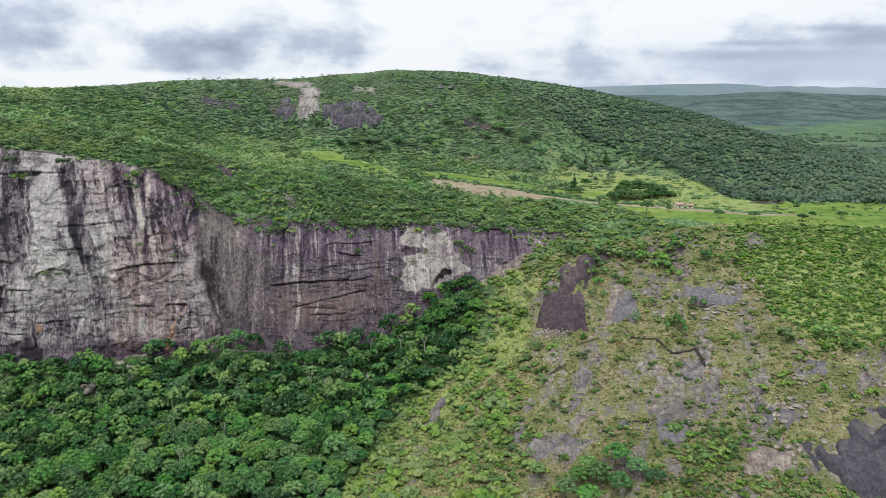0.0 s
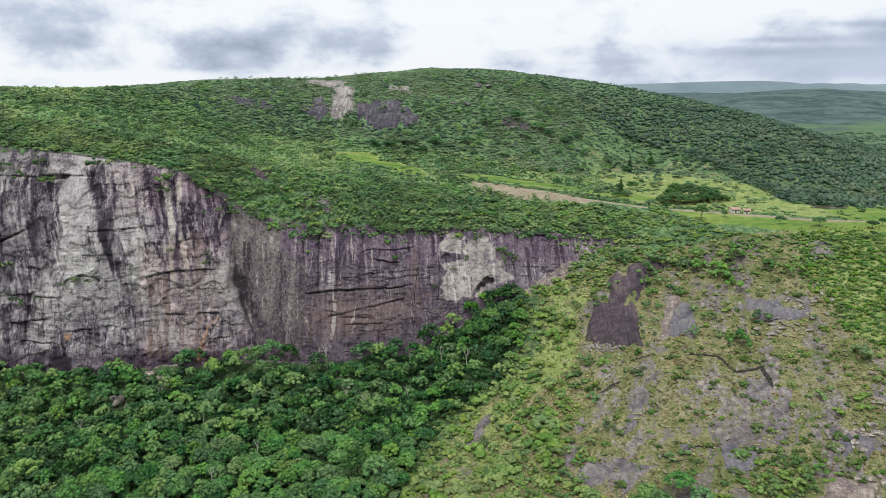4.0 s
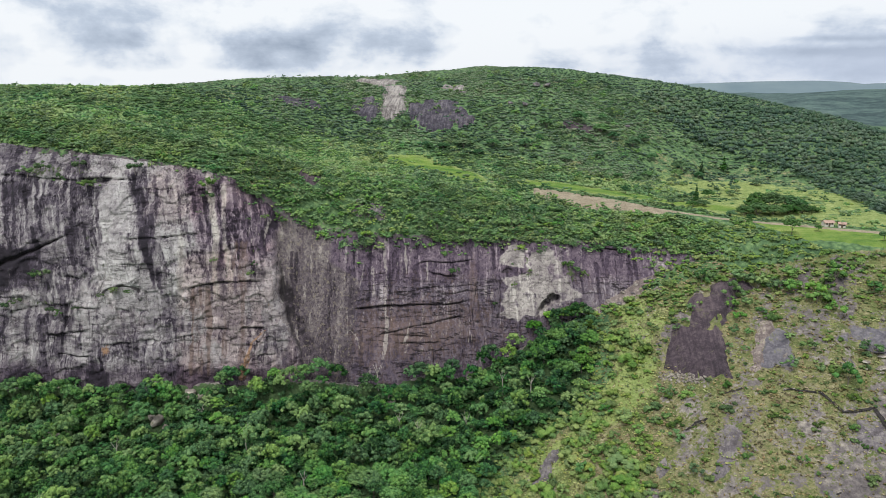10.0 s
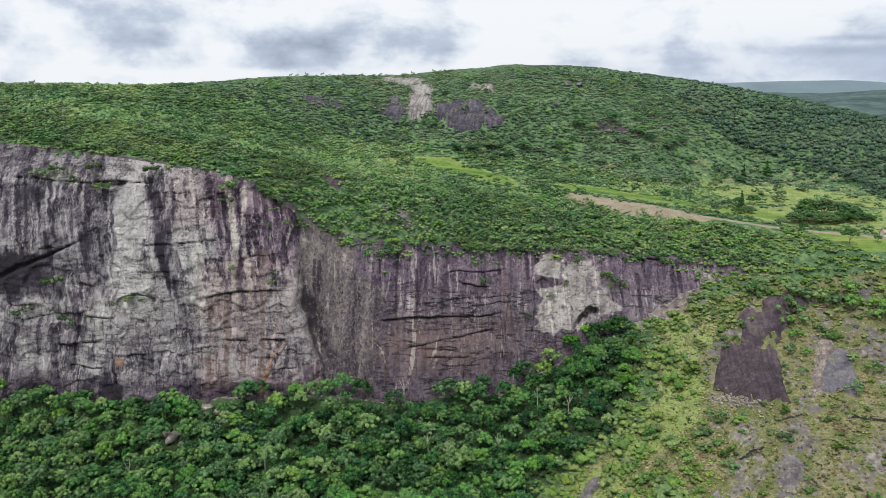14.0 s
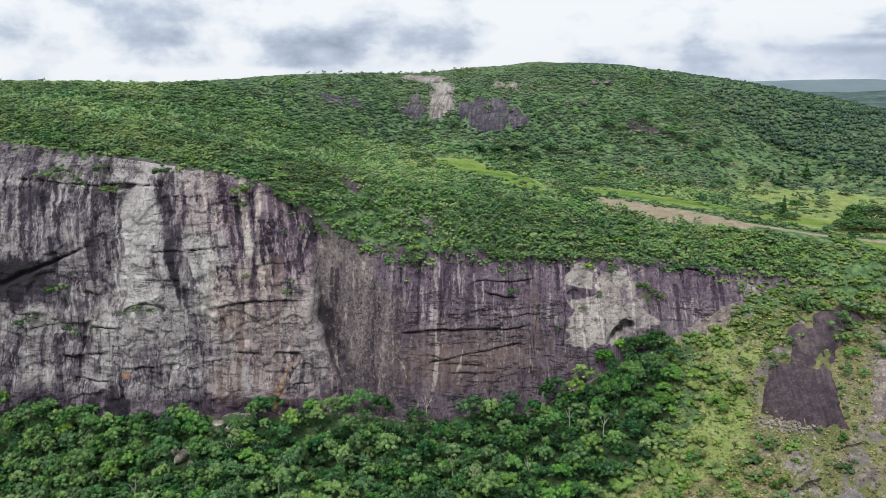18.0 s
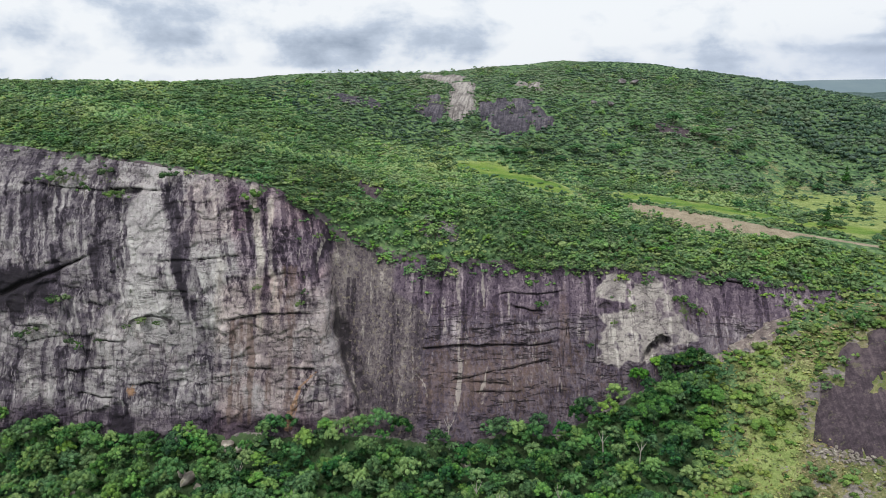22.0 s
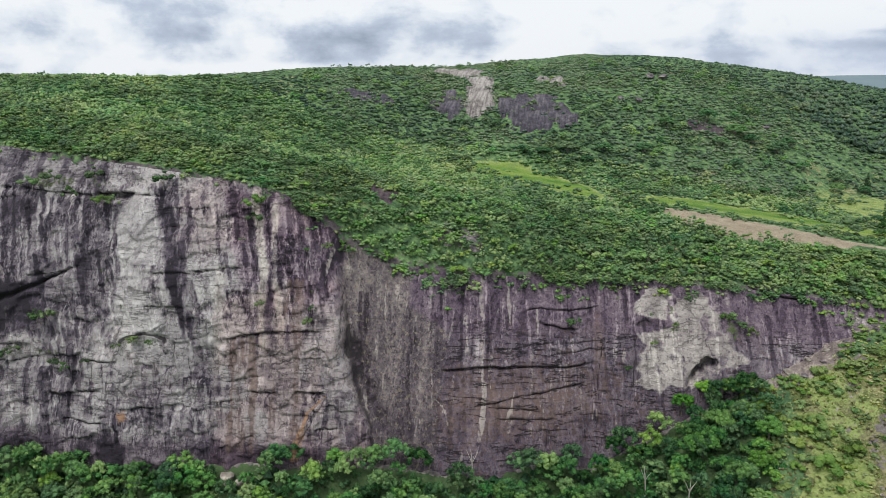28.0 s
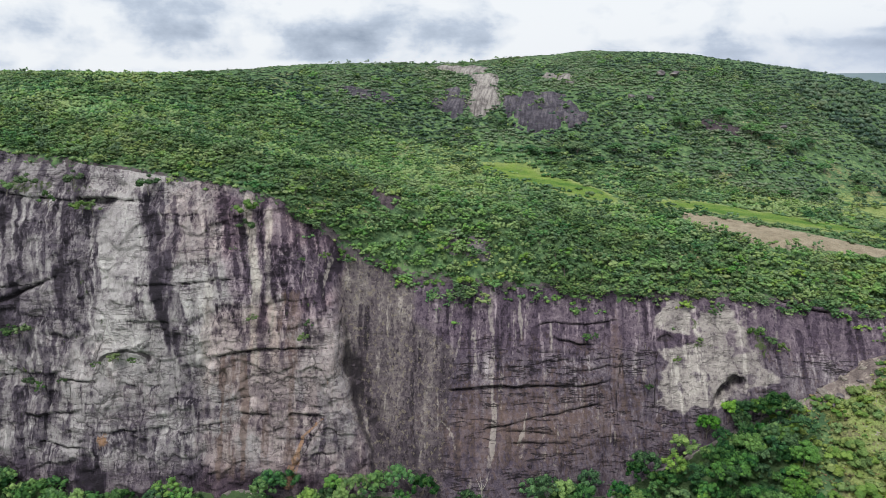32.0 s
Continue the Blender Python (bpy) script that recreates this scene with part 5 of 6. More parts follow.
    planted("rim_fringe", LUMPS, fx, fy - 0.3, fz - 0.4, rng.uniform(1.6, 4.2, len(fx)), np.clip(rng.normal(0.38, 0.22, len(fx)), 0, 1), leaf_shrub, rng, "green shrubs hanging over the rim of the cliff", "shrubs")
    # the thicket between the dome and the pasture
    def thicket(x, y):
        road = np.interp(x, ROAD_X, ROAD_Y)
        return sstep(322, 340, y + 6 * (fbm(x / 14, y / 14, 2, 117) - 0.5)) * (y < np.where(x > 88, np.interp(x, FIELD_X, FIELD_Y) - 4, road - 9)) * (x > 44 - 0.6 * (y - 340)) * (y > line(x, RIM_X, FOOT_Y) - 60) * 0.85 * dome_bare(x, y)

    x, y = scatter(rng, 40, 250, 318, 400, 2.7, thicket)
    planted("thicket", SHRUBS, x, y, ground_z(x, y) - 0.15, rng.uniform(2.2, 5.6, len(x)), np.clip(rng.normal(0.52, 0.25, len(x)), 0, 1), leaf_scrub, rng, "dense green thicket between the dome and the pasture", "shrubs")
    # larger trees along the rim and on the right-hand slope
    rim = lambda x, y: 0.75 * bump(y - line(x, RIM_X, RIM_Y), 5, 9) * open_land(x, y) * sstep(-152, -138, x)
    x, y = scatter(rng, -180, 70, 340, 400, 4.2, rim)
    kinds = [tree_kind("rim_tree", BUSHES[k], leaf_bush, 700 + k, 0.8, "small dark bushy tree on the rim of the cliff", "tree", "trees along the rim", 0.3, 0.02) for k in range(4)]
    for px, py in zip(x, y):
        plant_at(kinds[rng.integers(0, 4)], px, py, float(ground_z(px, py)) - 0.3, rng.uniform(4.0, 7.5), rng.uniform(0, 6.28), rng.uniform(0.75, 1.05))
    for k in kinds:
        drop_kind(k)
    x, y = scatter(rng, 40, 430, 390, 690, 3.3, lambda x, y: in_wood(x, y) * 0.97)
    planted("hillside_wood", TINY, x, y, ground_z(x, y) - rng.uniform(0, 1.3, len(x)), rng.uniform(4.0, 9.0, len(x)) * (1 - 0.4 * sstep(-60, -15, y - line(x, RIDGE_X, RIDGE_Y))), np.clip(rng.normal(0.24, 0.20, len(x)) + 0.6 * (fbm(x / 40, y / 40, 3, 142) - 0.5), 0, 1), leaf_hill, rng, "dense dark green wood on the hillside", "wood", 1.0, True)
    x, y = scatter(rng, 40, 300, 390, 600, 4.0, lambda x, y: 3.6 * in_wood(x, y) * (1 - in_wood(x, y)))
    planted("wood_edge", LUMPS, x, y, ground_z(x, y) - 0.4, rng.uniform(5.0, 8.5, len(x)), np.clip(rng.normal(0.12, 0.12, len(x)), 0, 1), leaf_hill, rng, "taller dark trees along the lower edge of the wood", "trees", 1.1)
    edge = lambda x, y: bump(x - forest_edge(y), 1, 5) * (y < line(x, RIM_X, FOOT_Y) - 1) * 0.3
    x, y = scatter(rng, -50, 40, 214, 352, 2.6, edge)
    planted("edge_scrub", NEAR_SHRUBS, x, y, ground_z(x, y) - 0.15, rng.uniform(2.4, 5.0, len(x)), np.clip(rng.normal(0.5, 0.25, len(x)), 0, 1), leaf_scrub, rng, "green scrub along the edge of the forest", "shrubs")
    # the dome
    def dome(x, y):
        c = covers(x, y)
        clump = sstep(0.50, 0.58, fbm(x / 7, y / 7, 3, 121))
        side = 1 - sstep(22, 50, x - 0.1 * (y - 280))
        low = bump(x, 102, 16) * bump(y, 243, 9) + bump(x, 138, 14) * bump(y, 262, 7) + 0.8 * bump(x, 80, 16) * bump(y, 222, 9)
        low = low + bump(x, 98, 16) * bump(y, 236, 9) + sstep(0.44, 0.52, fbm(x / 9, y / 9, 3, 126)) * (1 - sstep(222, 230, y))
        base = 0.09 + 0.40 * clump + side * (0.06 + 0.40 * sstep(0.44, 0.56, fbm(x / 11, y / 11, 3, 122))) + 0.7 * np.minimum(low, 1) + 0.25 * sstep(318, 335, y) - 0.12 * bump(x, 34, 10) * bump(y, 322, 24)
        return dome_bare(x, y) * (x > forest_edge(y) - 5) * (1 - 0.85 * c["rock"]) * base * (y < np.maximum(352 - 0.30 * np.maximum(x - 70, 0), 334))

    x, y = scatter(rng, -60, 235, 196, 350, 2.3, dome)
    w = rng.uniform(1.2, 3.4, len(x)) * (1 + 0.8 * (1 - sstep(22, 50, x))) * (1 + 0.8 * (rng.uniform(0, 1, len(x)) < 0.10))
    tint = np.clip(rng.normal(0.32, 0.24, len(x)) + 0.42 * (1 - sstep(22, 50, x)), 0, 1)
    planted("dome_shrubs", NEAR_SHRUBS, x, y, ground_z(x, y) - 0.1, w, tint, leaf_scrub, rng, "scattered green shrubs on the rocky dome", "shrubs")

    def bright(x, y):
        return sstep(0, 6, x + 10 * (fbm(x / 15, y / 15, 2, 124) - 0.5) - 138 - 0.6 * np.maximum(290 - y, 0)) * sstep(262, 268, y + 8 * (fbm(x / 12, y / 12, 2, 125) - 0.5)) * (y < np.interp(x, FIELD_X, FIELD_Y) - 1) * 0.95

    x, y = scatter(rng, 120, 250, 245, 350, 1.9, bright)
    planted("bright_thicket", SHRUBS, x, y, ground_z(x, y) - 0.1, rng.uniform(1.8, 4.2, len(x)), np.clip(rng.normal(0.5, 0.2, len(x)), 0, 1), leaf_bright, rng, "bright green thicket covering the shoulder of the dome", "shrubs")
    belt = lambda x, y: np.clip(bump(x, 97, 15) * bump(y, 237, 8) * 1.3 + (1 - sstep(219, 226, y + 6 * (fbm(x / 9, y / 9, 2, 133) - 0.5))) * sstep(20, 40, x) + bump(x, 18, 15) * bump(y, 254, 24) * 0.9, 0, 0.9) * (1 - covers(x, y)["rock"] * 0.5) * dome_bare(x, y)
    x, y = scatter(rng, 0, 175, 200, 300, 2.5, belt)
    planted("dense_scrub", NEAR_SHRUBS, x, y, ground_z(x, y) - 0.1, rng.uniform(2.4, 5.0, len(x)), np.clip(rng.normal(0.42, 0.24, len(x)), 0, 1), leaf_scrub, rng, "dense green scrub low on the dome", "shrubs")
    # low cushions of heath that cover most of the dome, in olive and straw
    def heath(x, y):
        c = covers(x, y)
        return dome_bare(x, y) * (x > forest_edge(y) - 2) * (y < np.where(x < 75, 361, np.maximum(350 - 0.30 * np.maximum(x - 70, 0), 330))) * np.clip(1.08 - 1.5 * c["rock"], 0.08, 1) * (1 - bright(x, y))

    x, y = scatter(rng, -60, 190, 205, 362, 1.5, heath)
    w = rng.uniform(0.9, 2.5, len(x)) * (0.75 + 0.6 * fbm(x / 9, y / 9, 3, 127))
    tint = np.clip(0.45 + rng.normal(0, 0.15, len(x)) + 2.0 * (fbm(x / 8, y / 12, 3, 128) - 0.5), 0.12, 1)
    green = rng.uniform(0, 1, len(x)) < 0.10 + 0.85 * bump(x - forest_edge(y), 17, 16) + 0.5 * sstep(0.55, 0.62, fbm(x / 6, y / 8, 3, 129))
    for name, on, mat, label in (("heath", ~green, leaf_heath, "low olive and straw-coloured cushions of heath on the dome"), ("low_scrub", green, leaf_fresh, "low fresh green scrub on the dome")):
        planted(name, TINY, x[on], y[on], ground_z(x[on], y[on]) - 0.1, w[on], tint[on], mat, rng, label, "heath", 0.7)
    # woods and hedges of the vale behind the hill
    vale = lambda x, y: np.maximum(sstep(0.50, 0.56, fbm(x / 70, y / 45, 3, 131)), 0.9 * bump(y - 760 + 0.35 * (x - 500), 0, 9)) * 0.9
    x, y = scatter(rng, 330, 1000, 640, 1250, 10.0, vale)
    planted("vale_woods", TINY, x, y, ground_z(x, y) - 0.3, rng.uniform(7.0, 13.0, len(x)), rng.uniform(0.0, 0.6, len(x)), leaf_hill, rng, "dark woods and hedges in the vale behind the hill", "woods", 0.9)
    tuft = lambda x, y: dome_bare(x, y) * (x > forest_edge(y) - 1) * (1 - 0.8 * covers(x, y)["rock"]) * 0.8
    x, y = scatter(rng, -60, 190, 205, 352, 2.0, tuft)
    planted("grass_tufts", TUFTS, x, y, ground_z(x, y) - 0.05, rng.uniform(0.5, 1.15, len(x)), rng.uniform(0.1, 1.0, len(x)), leaf_grass, rng, "tufts of dry and green grass on the dome", "grass")


leaf_heath = foliage("heath_leaves", (0.076, 0.066, 0.036), (0.260, 0.218, 0.112), (0.520, 0.436, 0.265), True, lively=0.6)
leaf_fresh = foliage("fresh_leaves", (0.125, 0.175, 0.060), (0.290, 0.350, 0.130), (0.480, 0.520, 0.220), True, lively=0.45)
leaf_bright = foliage("bright_leaves", (0.032, 0.092, 0.022), (0.096, 0.214, 0.048), (0.212, 0.362, 0.092), True, lively=0.8)
leaf_grass = foliage("grass_blades", (0.105, 0.110, 0.042), (0.225, 0.212, 0.085), (0.420, 0.370, 0.200), True)
shrubs()


# ---- rock slabs, ledges and boulders ----
dark_slate = rock_material("dark_slate_rock", (0.026, 0.024, 0.032), (0.056, 0.053, 0.067), (0.110, 0.100, 0.110), 0.3, 0.3)
slate_rock = rock_material("slate_rock", (0.060, 0.056, 0.066), (0.120, 0.112, 0.128), (0.210, 0.195, 0.200), 0.25)
hill_rock = rock_material("pale_hill_rock", (0.105, 0.092, 0.088), (0.225, 0.203, 0.190), (0.350, 0.326, 0.298), 1.0, 0.2)
hill_dark = rock_material("dark_hill_rock", (0.026, 0.023, 0.031), (0.056, 0.049, 0.064), (0.130, 0.116, 0.130), 0.9, 0.4)
pink_rock = rock_material("pinkish_rock", (0.090, 0.070, 0.066), (0.190, 0.152, 0.140), (0.430, 0.380, 0.310), 0.3)


def rock_slab(corners, thick, mat, label, ragged=1.6, step=0.8, seed=0, name="rock_slab", sink=0.5, holes=5.0):
    """A bare sheet of rock that swells out of the slope inside its outline."""
    xs, ys = [c[0] for c in corners], [c[1] for c in corners]
    gx, gy = np.arange(min(xs) - 2, max(xs) + 2 + step, step), np.arange(min(ys) - 2, max(ys) + 2 + step, step)
    x, y = np.meshgrid(gx, gy)
    d = in_shape(x, y, corners, ragged, seed) + 2.4 * (fbm(x / 2.6, y / 4.5, 3, seed + 7) - 0.5) - holes * sstep(0.60, 0.66, fbm(x / 5, y / 9, 3, seed + 8))
    lift = thick * sstep(-0.6, 2.6, d) - sink * (1 - sstep(-1.2, 0.2, d))
    lift = lift + (0.5 * (fbm(x / 6, y / 6, 4, seed + 3) - 0.5) + 0.45 * sstep(0.52, 0.56, fbm(x / 7, y / 5, 3, seed + 4))) * sstep(0, 2, d) * min(1.0, thick)
    z = ground_z(x, y) + lift
    f = grid_faces(len(gx), len(gy))
    f = f[(d.ravel()[f] > -1.3).any(1)]
    used, f2 = np.unique(f, return_inverse=True)
    v = np.stack([x, y, z], -1).reshape(-1, 3)[used]
    base = v.mean(0)
    ob = new(name, mesh_of(name, v - base, f2.reshape(f.shape), mat, True))
    ob.location = base
    return tagged(ob, label, "rock")


rock_slab(HILL_PALE, 1.6, hill_rock, "pale bare granite slab below the hilltop", 2.0, 1.0, 11, holes=1.0)
rock_slab(HILL_TOP, 1.4, hill_rock, "pale weathered rock along the brow of the hill", 2.0, 1.0, 37, holes=2.0)
rock_slab(HILL_KNOB, 1.6, hill_rock, "pale outcrop of rock near the hilltop", 3.0, 1.0, 38)
rock_slab(HILL_DARK_EAST, 1.3, hill_dark, "dark purple granite slab on the hillside", 4.0, 1.0, 12, holes=6.0)
rock_slab(HILL_DARK_WEST, 1.1, hill_dark, "narrow dark granite slab on the hillside", 3.0, 1.0, 13, holes=4.0)
rock_slab(DOME_SLAB, 0.9, dark_rock, "smooth dark purple granite slab above pale rubble", 2.2, 0.6, 14, holes=5.5)
rock_slab(DOME_GREY, 0.7, slate_rock, "grey granite slab among dry grass", 2.2, 0.6, 15, holes=3.5)
rock_slab([(71, 300), (75, 300), (82, 312), (88, 325), (86, 326), (77, 314)], 0.9, pink_rock, "narrow pinkish rib of rock on the dome", 2.6, 0.6, 16, holes=7.0)
rock_slab(DOME_BAND, 0.6, slate_rock, "broken grey rock band across the slope", 4.0, 0.7, 17, holes=7.0)
rock_slab(DOME_DARK, 2.0, dark_slate, "dark wet-looking rock face low on the dome", 3.4, 0.6, 18, holes=5.0)
rock_slab([(118, 240), (127, 238), (134, 243), (131, 248), (122, 249)], 1.6, slate_rock, "weathered grey rock under pale boulders on the dome", 4.5, 0.7, 19)
rock_slab([(109, 226), (121, 222), (127, 225), (130, 233), (114, 234)], 1.8, pink_rock, "weathered pinkish rock outcrop among shrubs", 4.5, 0.7, 20)
rock_slab(DOME_FOOT, 0.42, grey_rock, "ragged grey rock low on the dome", 5.0, 0.6, 33, holes=14.0)
rock_slab(DOME_LOW, 0.5, slate_rock, "ragged purplish rock among heath", 5.0, 0.6, 34, holes=12.0)
rock_slab([(140, 258), (150, 256), (154, 264), (144, 266)], 0.9, slate_rock, "grey hollow of bare rock below the thicket", 3.0, 0.7, 35)
rock_slab([(96, 266), (103, 264), (106, 272), (99, 275)], 0.32, grey_rock, "bare purplish rock below the zigzag ledge", 3.5, 0.7, 36, holes=9.0)
rock_slab([(142, 328), (152, 328), (156, 338), (146, 340)], 0.6, grey_rock, "pinkish bare rock patch above the shrubs", 3.0, 0.7, 21)
rock_slab([(26, 256), (31, 256), (40, 275), (37, 277)], 0.4, grey_rock, "smooth grey strip of rock in the grass", 1.0, 0.6, 22)
rock_slab([(49, 262), (54, 262), (63, 278), (58, 280)], 0.4, grey_rock, "smooth grey strip of rock in the grass", 1.0, 0.6, 23)
rock_slab([(99, 248), (103, 247), (113, 268), (109, 270)], 0.4, grey_rock, "smooth grey strip of rock in the grass", 0.8, 0.6, 24)
rock_slab([(-8, 276), (0, 276), (2, 288), (-3, 289)], 1.1, grey_rock, "rounded grey rock at the edge of the forest", 1.2, 0.6, 27)
rock_slab([(-124, 368), (-110, 368), (-108, 377), (-122, 378)], 1.2, dark_rock, "dark bare rock on the plateau", 1.5, 0.8, 28)
rock_slab([(-92, 362), (-76, 362), (-76, 368), (-90, 368)], 1.0, grey_rock, "grey rock band above the rim", 1.6, 0.8, 30)
rock_slab([(14, 524), (36, 524), (34, 535), (16, 534)], 1.2, dark_rock, "dark bare rock on the hillside", 3.0, 1.2, 31)
rock_slab([(-190, 499), (-168, 499), (-142, 508), (-150, 513), (-168, 512)], 0.8, hill_dark, "ragged bands of grey rock on the hillside", 6.0, 1.2, 32, holes=14.0)


def boulder_mesh(seed, mat):
    bm = bmesh.new()
    bmesh.ops.create_icosphere(bm, subdivisions=2, radius=0.5)
    off, rng = Vector((seed * 3.7, seed * 1.9, 0)), np.random.default_rng(seed)
    planes = [(Vector(n).normalized(), d) for n, d in zip(rng.normal(size=(11, 3)).tolist(), rng.uniform(0.27, 0.42, 11))]
    for v in bm.verts:
        c = v.co.normalized()
        r = 0.56 + 0.10 * noise.noise(c * 1.3 + off)
        for n, d in planes:
            if c.dot(n) * r > d:
                r = d / c.dot(n)
        v.co = c * (r + 0.03 * noise.noise(c * 5 + off))
    me = bpy.data.meshes.new("boulder")
    bm.to_mesh(me)
    bm.free()
    me.materials.append(mat)
    return me


PALE_STONES = [boulder_mesh(k, pale_rock) for k in range(5)]
GREY_STONES = [boulder_mesh(k + 9, grey_rock) for k in range(4)]
stone_rng = np.random.default_rng(31)


def boulder(x, y, size, stones, label, group="", lift=0.22, flat=0.7, z=None):
    ob = new("boulder", stones[stone_rng.integers(0, len(stones))])
    wide = stone_rng.uniform(0.75, 1.3)
    z = float(ground_z(x, y)) if z is None else z
    ob.matrix_basis = (Matrix.Translation((x, y, z + size * flat * lift)) @ Matrix.Rotation(stone_rng.uniform(0, 6.28), 4, "Z")
                       @ Matrix.Diagonal((size * wide, size / wide, size * flat, 1)))
    return tagged(ob, label, "boulder", group)


for k in range(70):  # rubble at the foot of the dark slab
    u = stone_rng.uniform(0, 1)
    boulder(41.5 + 14.5 * u + stone_rng.normal(0, 0.9), 311.5 - 11.0 * u + stone_rng.normal(0, 1.3), stone_rng.uniform(0.6, 2.1), PALE_STONES,
            "pale angular block of rubble below the dark slab", "rubble below the dark slab")
for cx, cy, n, wide, deep in ((124, 298, 22, 5.5, 3.0), (117, 294, 10, 4.0, 2.0), (126, 248, 16, 4.5, 2.0), (133, 246, 10, 3.5, 1.6)):
    for k in range(n):
        boulder(cx + stone_rng.normal(0, wide), cy + stone_rng.normal(0, deep), stone_rng.uniform(1.4, 3.6), PALE_STONES,
                "flat cream-coloured block of rock on the dome", "flat blocks on the dome", 0.35, stone_rng.uniform(0.25, 0.45))
for cx, cy, n, spread, size in ((125, 247, 22, 5, 3.6), (124, 231, 18, 5, 3.2), (112, 226, 8, 4, 2.6), (158, 246, 16, 8, 2.6), (128, 308, 26, 8, 2.6), (112, 297, 8, 5, 2.0), (152, 262, 14, 9, 2.4), (86, 292, 6, 5, 1.6), (64, 244, 14, 11, 1.8), (144, 333, 8, 4, 1.8), (104, 252, 12, 8, 1.6), (90, 268, 8, 9, 1.4), (140, 250, 14, 8, 2.0), (118, 284, 8, 8, 1.6)):
    for k in range(n):
        boulder(cx + stone_rng.normal(0, spread), cy + stone_rng.normal(0, spread * 0.5), stone_rng.uniform(0.4, 1.0) * size, PALE_STONES,
                "pale weathered boulder lying in dry grass", "boulders on the dome")
rock_slab([(15, 345), (27, 346), (40, 352), (47, 357), (40, 359), (22, 352)], 1.4, pink_rock, "pinkish slab of rock at the end of the cliff", 4.0, 0.6, 42, holes=9.0)
for x, y, s in ((26, 350, 4.4), (32, 353, 3.6), (20, 348, 3), (38, 355, 3.4), (44, 356, 2.6), (48, 358, 3), (30, 348, 2.4), (36, 351, 2.2), (53, 358, 2.6), (15, 347, 2.6), (41, 352, 2), (28, 346, 2), (57, 359, 2.4), (50, 355, 1.8)):
    boulder(x, y, s, GREY_STONES if s < 2.7 else PALE_STONES, "large boulder at the end of the cliff", "boulders under the cliff", 0.25)
for x, y, s in ((-66, 315, 5), (-63, 313, 3.5), (-68, 313, 3), (-159, 297, 6), (-155, 295, 4), (-163, 299, 3.5), (-150, 309, 6), (-145, 309, 4), (-196, 285, 6), (-192, 283, 4), (-200, 287, 4), (-206, 262, 5)):
    boulder(x, y, s, PALE_STONES, "pale boulder among the trees below the cliff", "boulders in the forest", 0.35, 0.8)
for x, y, s in ((-2, 573, 6), (6, 574, 6.5), (-20, 540, 5), (-10, 541, 6), (-48, 506, 5), (60, 545, 4)):
    boulder(x, y, s, GREY_STONES, "grey boulder standing out of the scrub on the hill", "boulders on the hill", 0.35, 0.6)


# rock of the ledges, the shade of their undercuts put into its colour
undercut_shade = rock_material('undercut_shade_rock', (0.014, 0.012, 0.012), (0.026, 0.022, 0.022), (0.055, 0.048, 0.046))


def rock_ledge(points, high, label):
    """A broken edge of rock with an undercut below it, along a line on the slope, in near-black for the undercut's
    shade.
    """
    fine = []
    for (ax, ay), (bx, by) in zip(points, points[1:]):
        n = max(2, int(math.hypot(bx - ax, by - ay) / 0.6))
        fine += [(ax + (bx - ax) * k / n, ay + (by - ay) * k / n) for k in range(n)]
    fine = np.array(fine + [points[-1]])
    way = np.gradient(fine, axis=0)
    way /= np.linalg.norm(way, axis=1, keepdims=True)
    out = np.stack([way[:, 1], -way[:, 0]], 1)
    n = len(fine)
    fine = fine + out * (0.9 * (fbm(np.arange(n) / 5, 0 * np.arange(n), 3, 9) - 0.5))[:, None]
    taper = np.clip(np.minimum(np.arange(n), n - 1 - np.arange(n)) / 4, 0.15, 1)
    rough = 1 + 0.5 * (fbm(np.arange(n) / 3, 5 + 0 * np.arange(n), 3, 10) - 0.5)
    rows = []
    for off, up in ((-1.6, -0.1), (-0.6, 0.18), (0.25, 0.30), (0.35, 0.20), (0.20, 0.08), (-0.7, -0.05), (-0.7, -0.9)):
        p = fine + out * off * high
        rows.append(np.c_[p, ground_z(*fine.T) + up * taper * rough * high])
    v = np.concatenate(rows)
    v[:n, 2] = ground_z(*(fine + out * -1.6 * high).T) - 0.15
    base = v.mean(0)
    ob = new("rock_ledge", mesh_of("rock_ledge", v - base, grid_faces(n, len(rows)), undercut_shade, False))
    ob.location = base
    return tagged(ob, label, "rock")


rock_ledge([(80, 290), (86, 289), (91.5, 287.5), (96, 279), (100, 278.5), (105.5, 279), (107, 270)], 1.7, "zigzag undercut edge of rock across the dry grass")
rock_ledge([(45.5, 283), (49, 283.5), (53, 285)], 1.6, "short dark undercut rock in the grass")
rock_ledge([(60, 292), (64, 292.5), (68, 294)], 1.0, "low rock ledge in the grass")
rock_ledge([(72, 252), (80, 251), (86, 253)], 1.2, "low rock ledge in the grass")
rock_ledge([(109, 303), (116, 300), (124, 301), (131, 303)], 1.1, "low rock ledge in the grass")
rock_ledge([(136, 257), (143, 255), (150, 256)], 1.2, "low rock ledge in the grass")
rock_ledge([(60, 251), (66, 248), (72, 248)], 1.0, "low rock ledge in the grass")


# ---- single trees and bushes ----
grow = np.random.default_rng(55)


def bushes(places, label, group, mat=leaf_bush, name="bush", spread=1.0, sink=0.05):
    kinds = [tree_kind(name, BUSHES[k], mat, 500 + k, 0.8, label, "bush", group, 0.3, 0.02) for k in range(4)]
    for x, y, w, *z in places:
        w = w * (1.0 if z else spread)
        plant_at(kinds[grow.integers(0, 4)], x, y, (z[0] if z else float(ground_z(x, y))) - sink * w, w, grow.uniform(0, 6.28), grow.uniform(0.85, 1.15))
    for k in kinds:
        drop_kind(k)


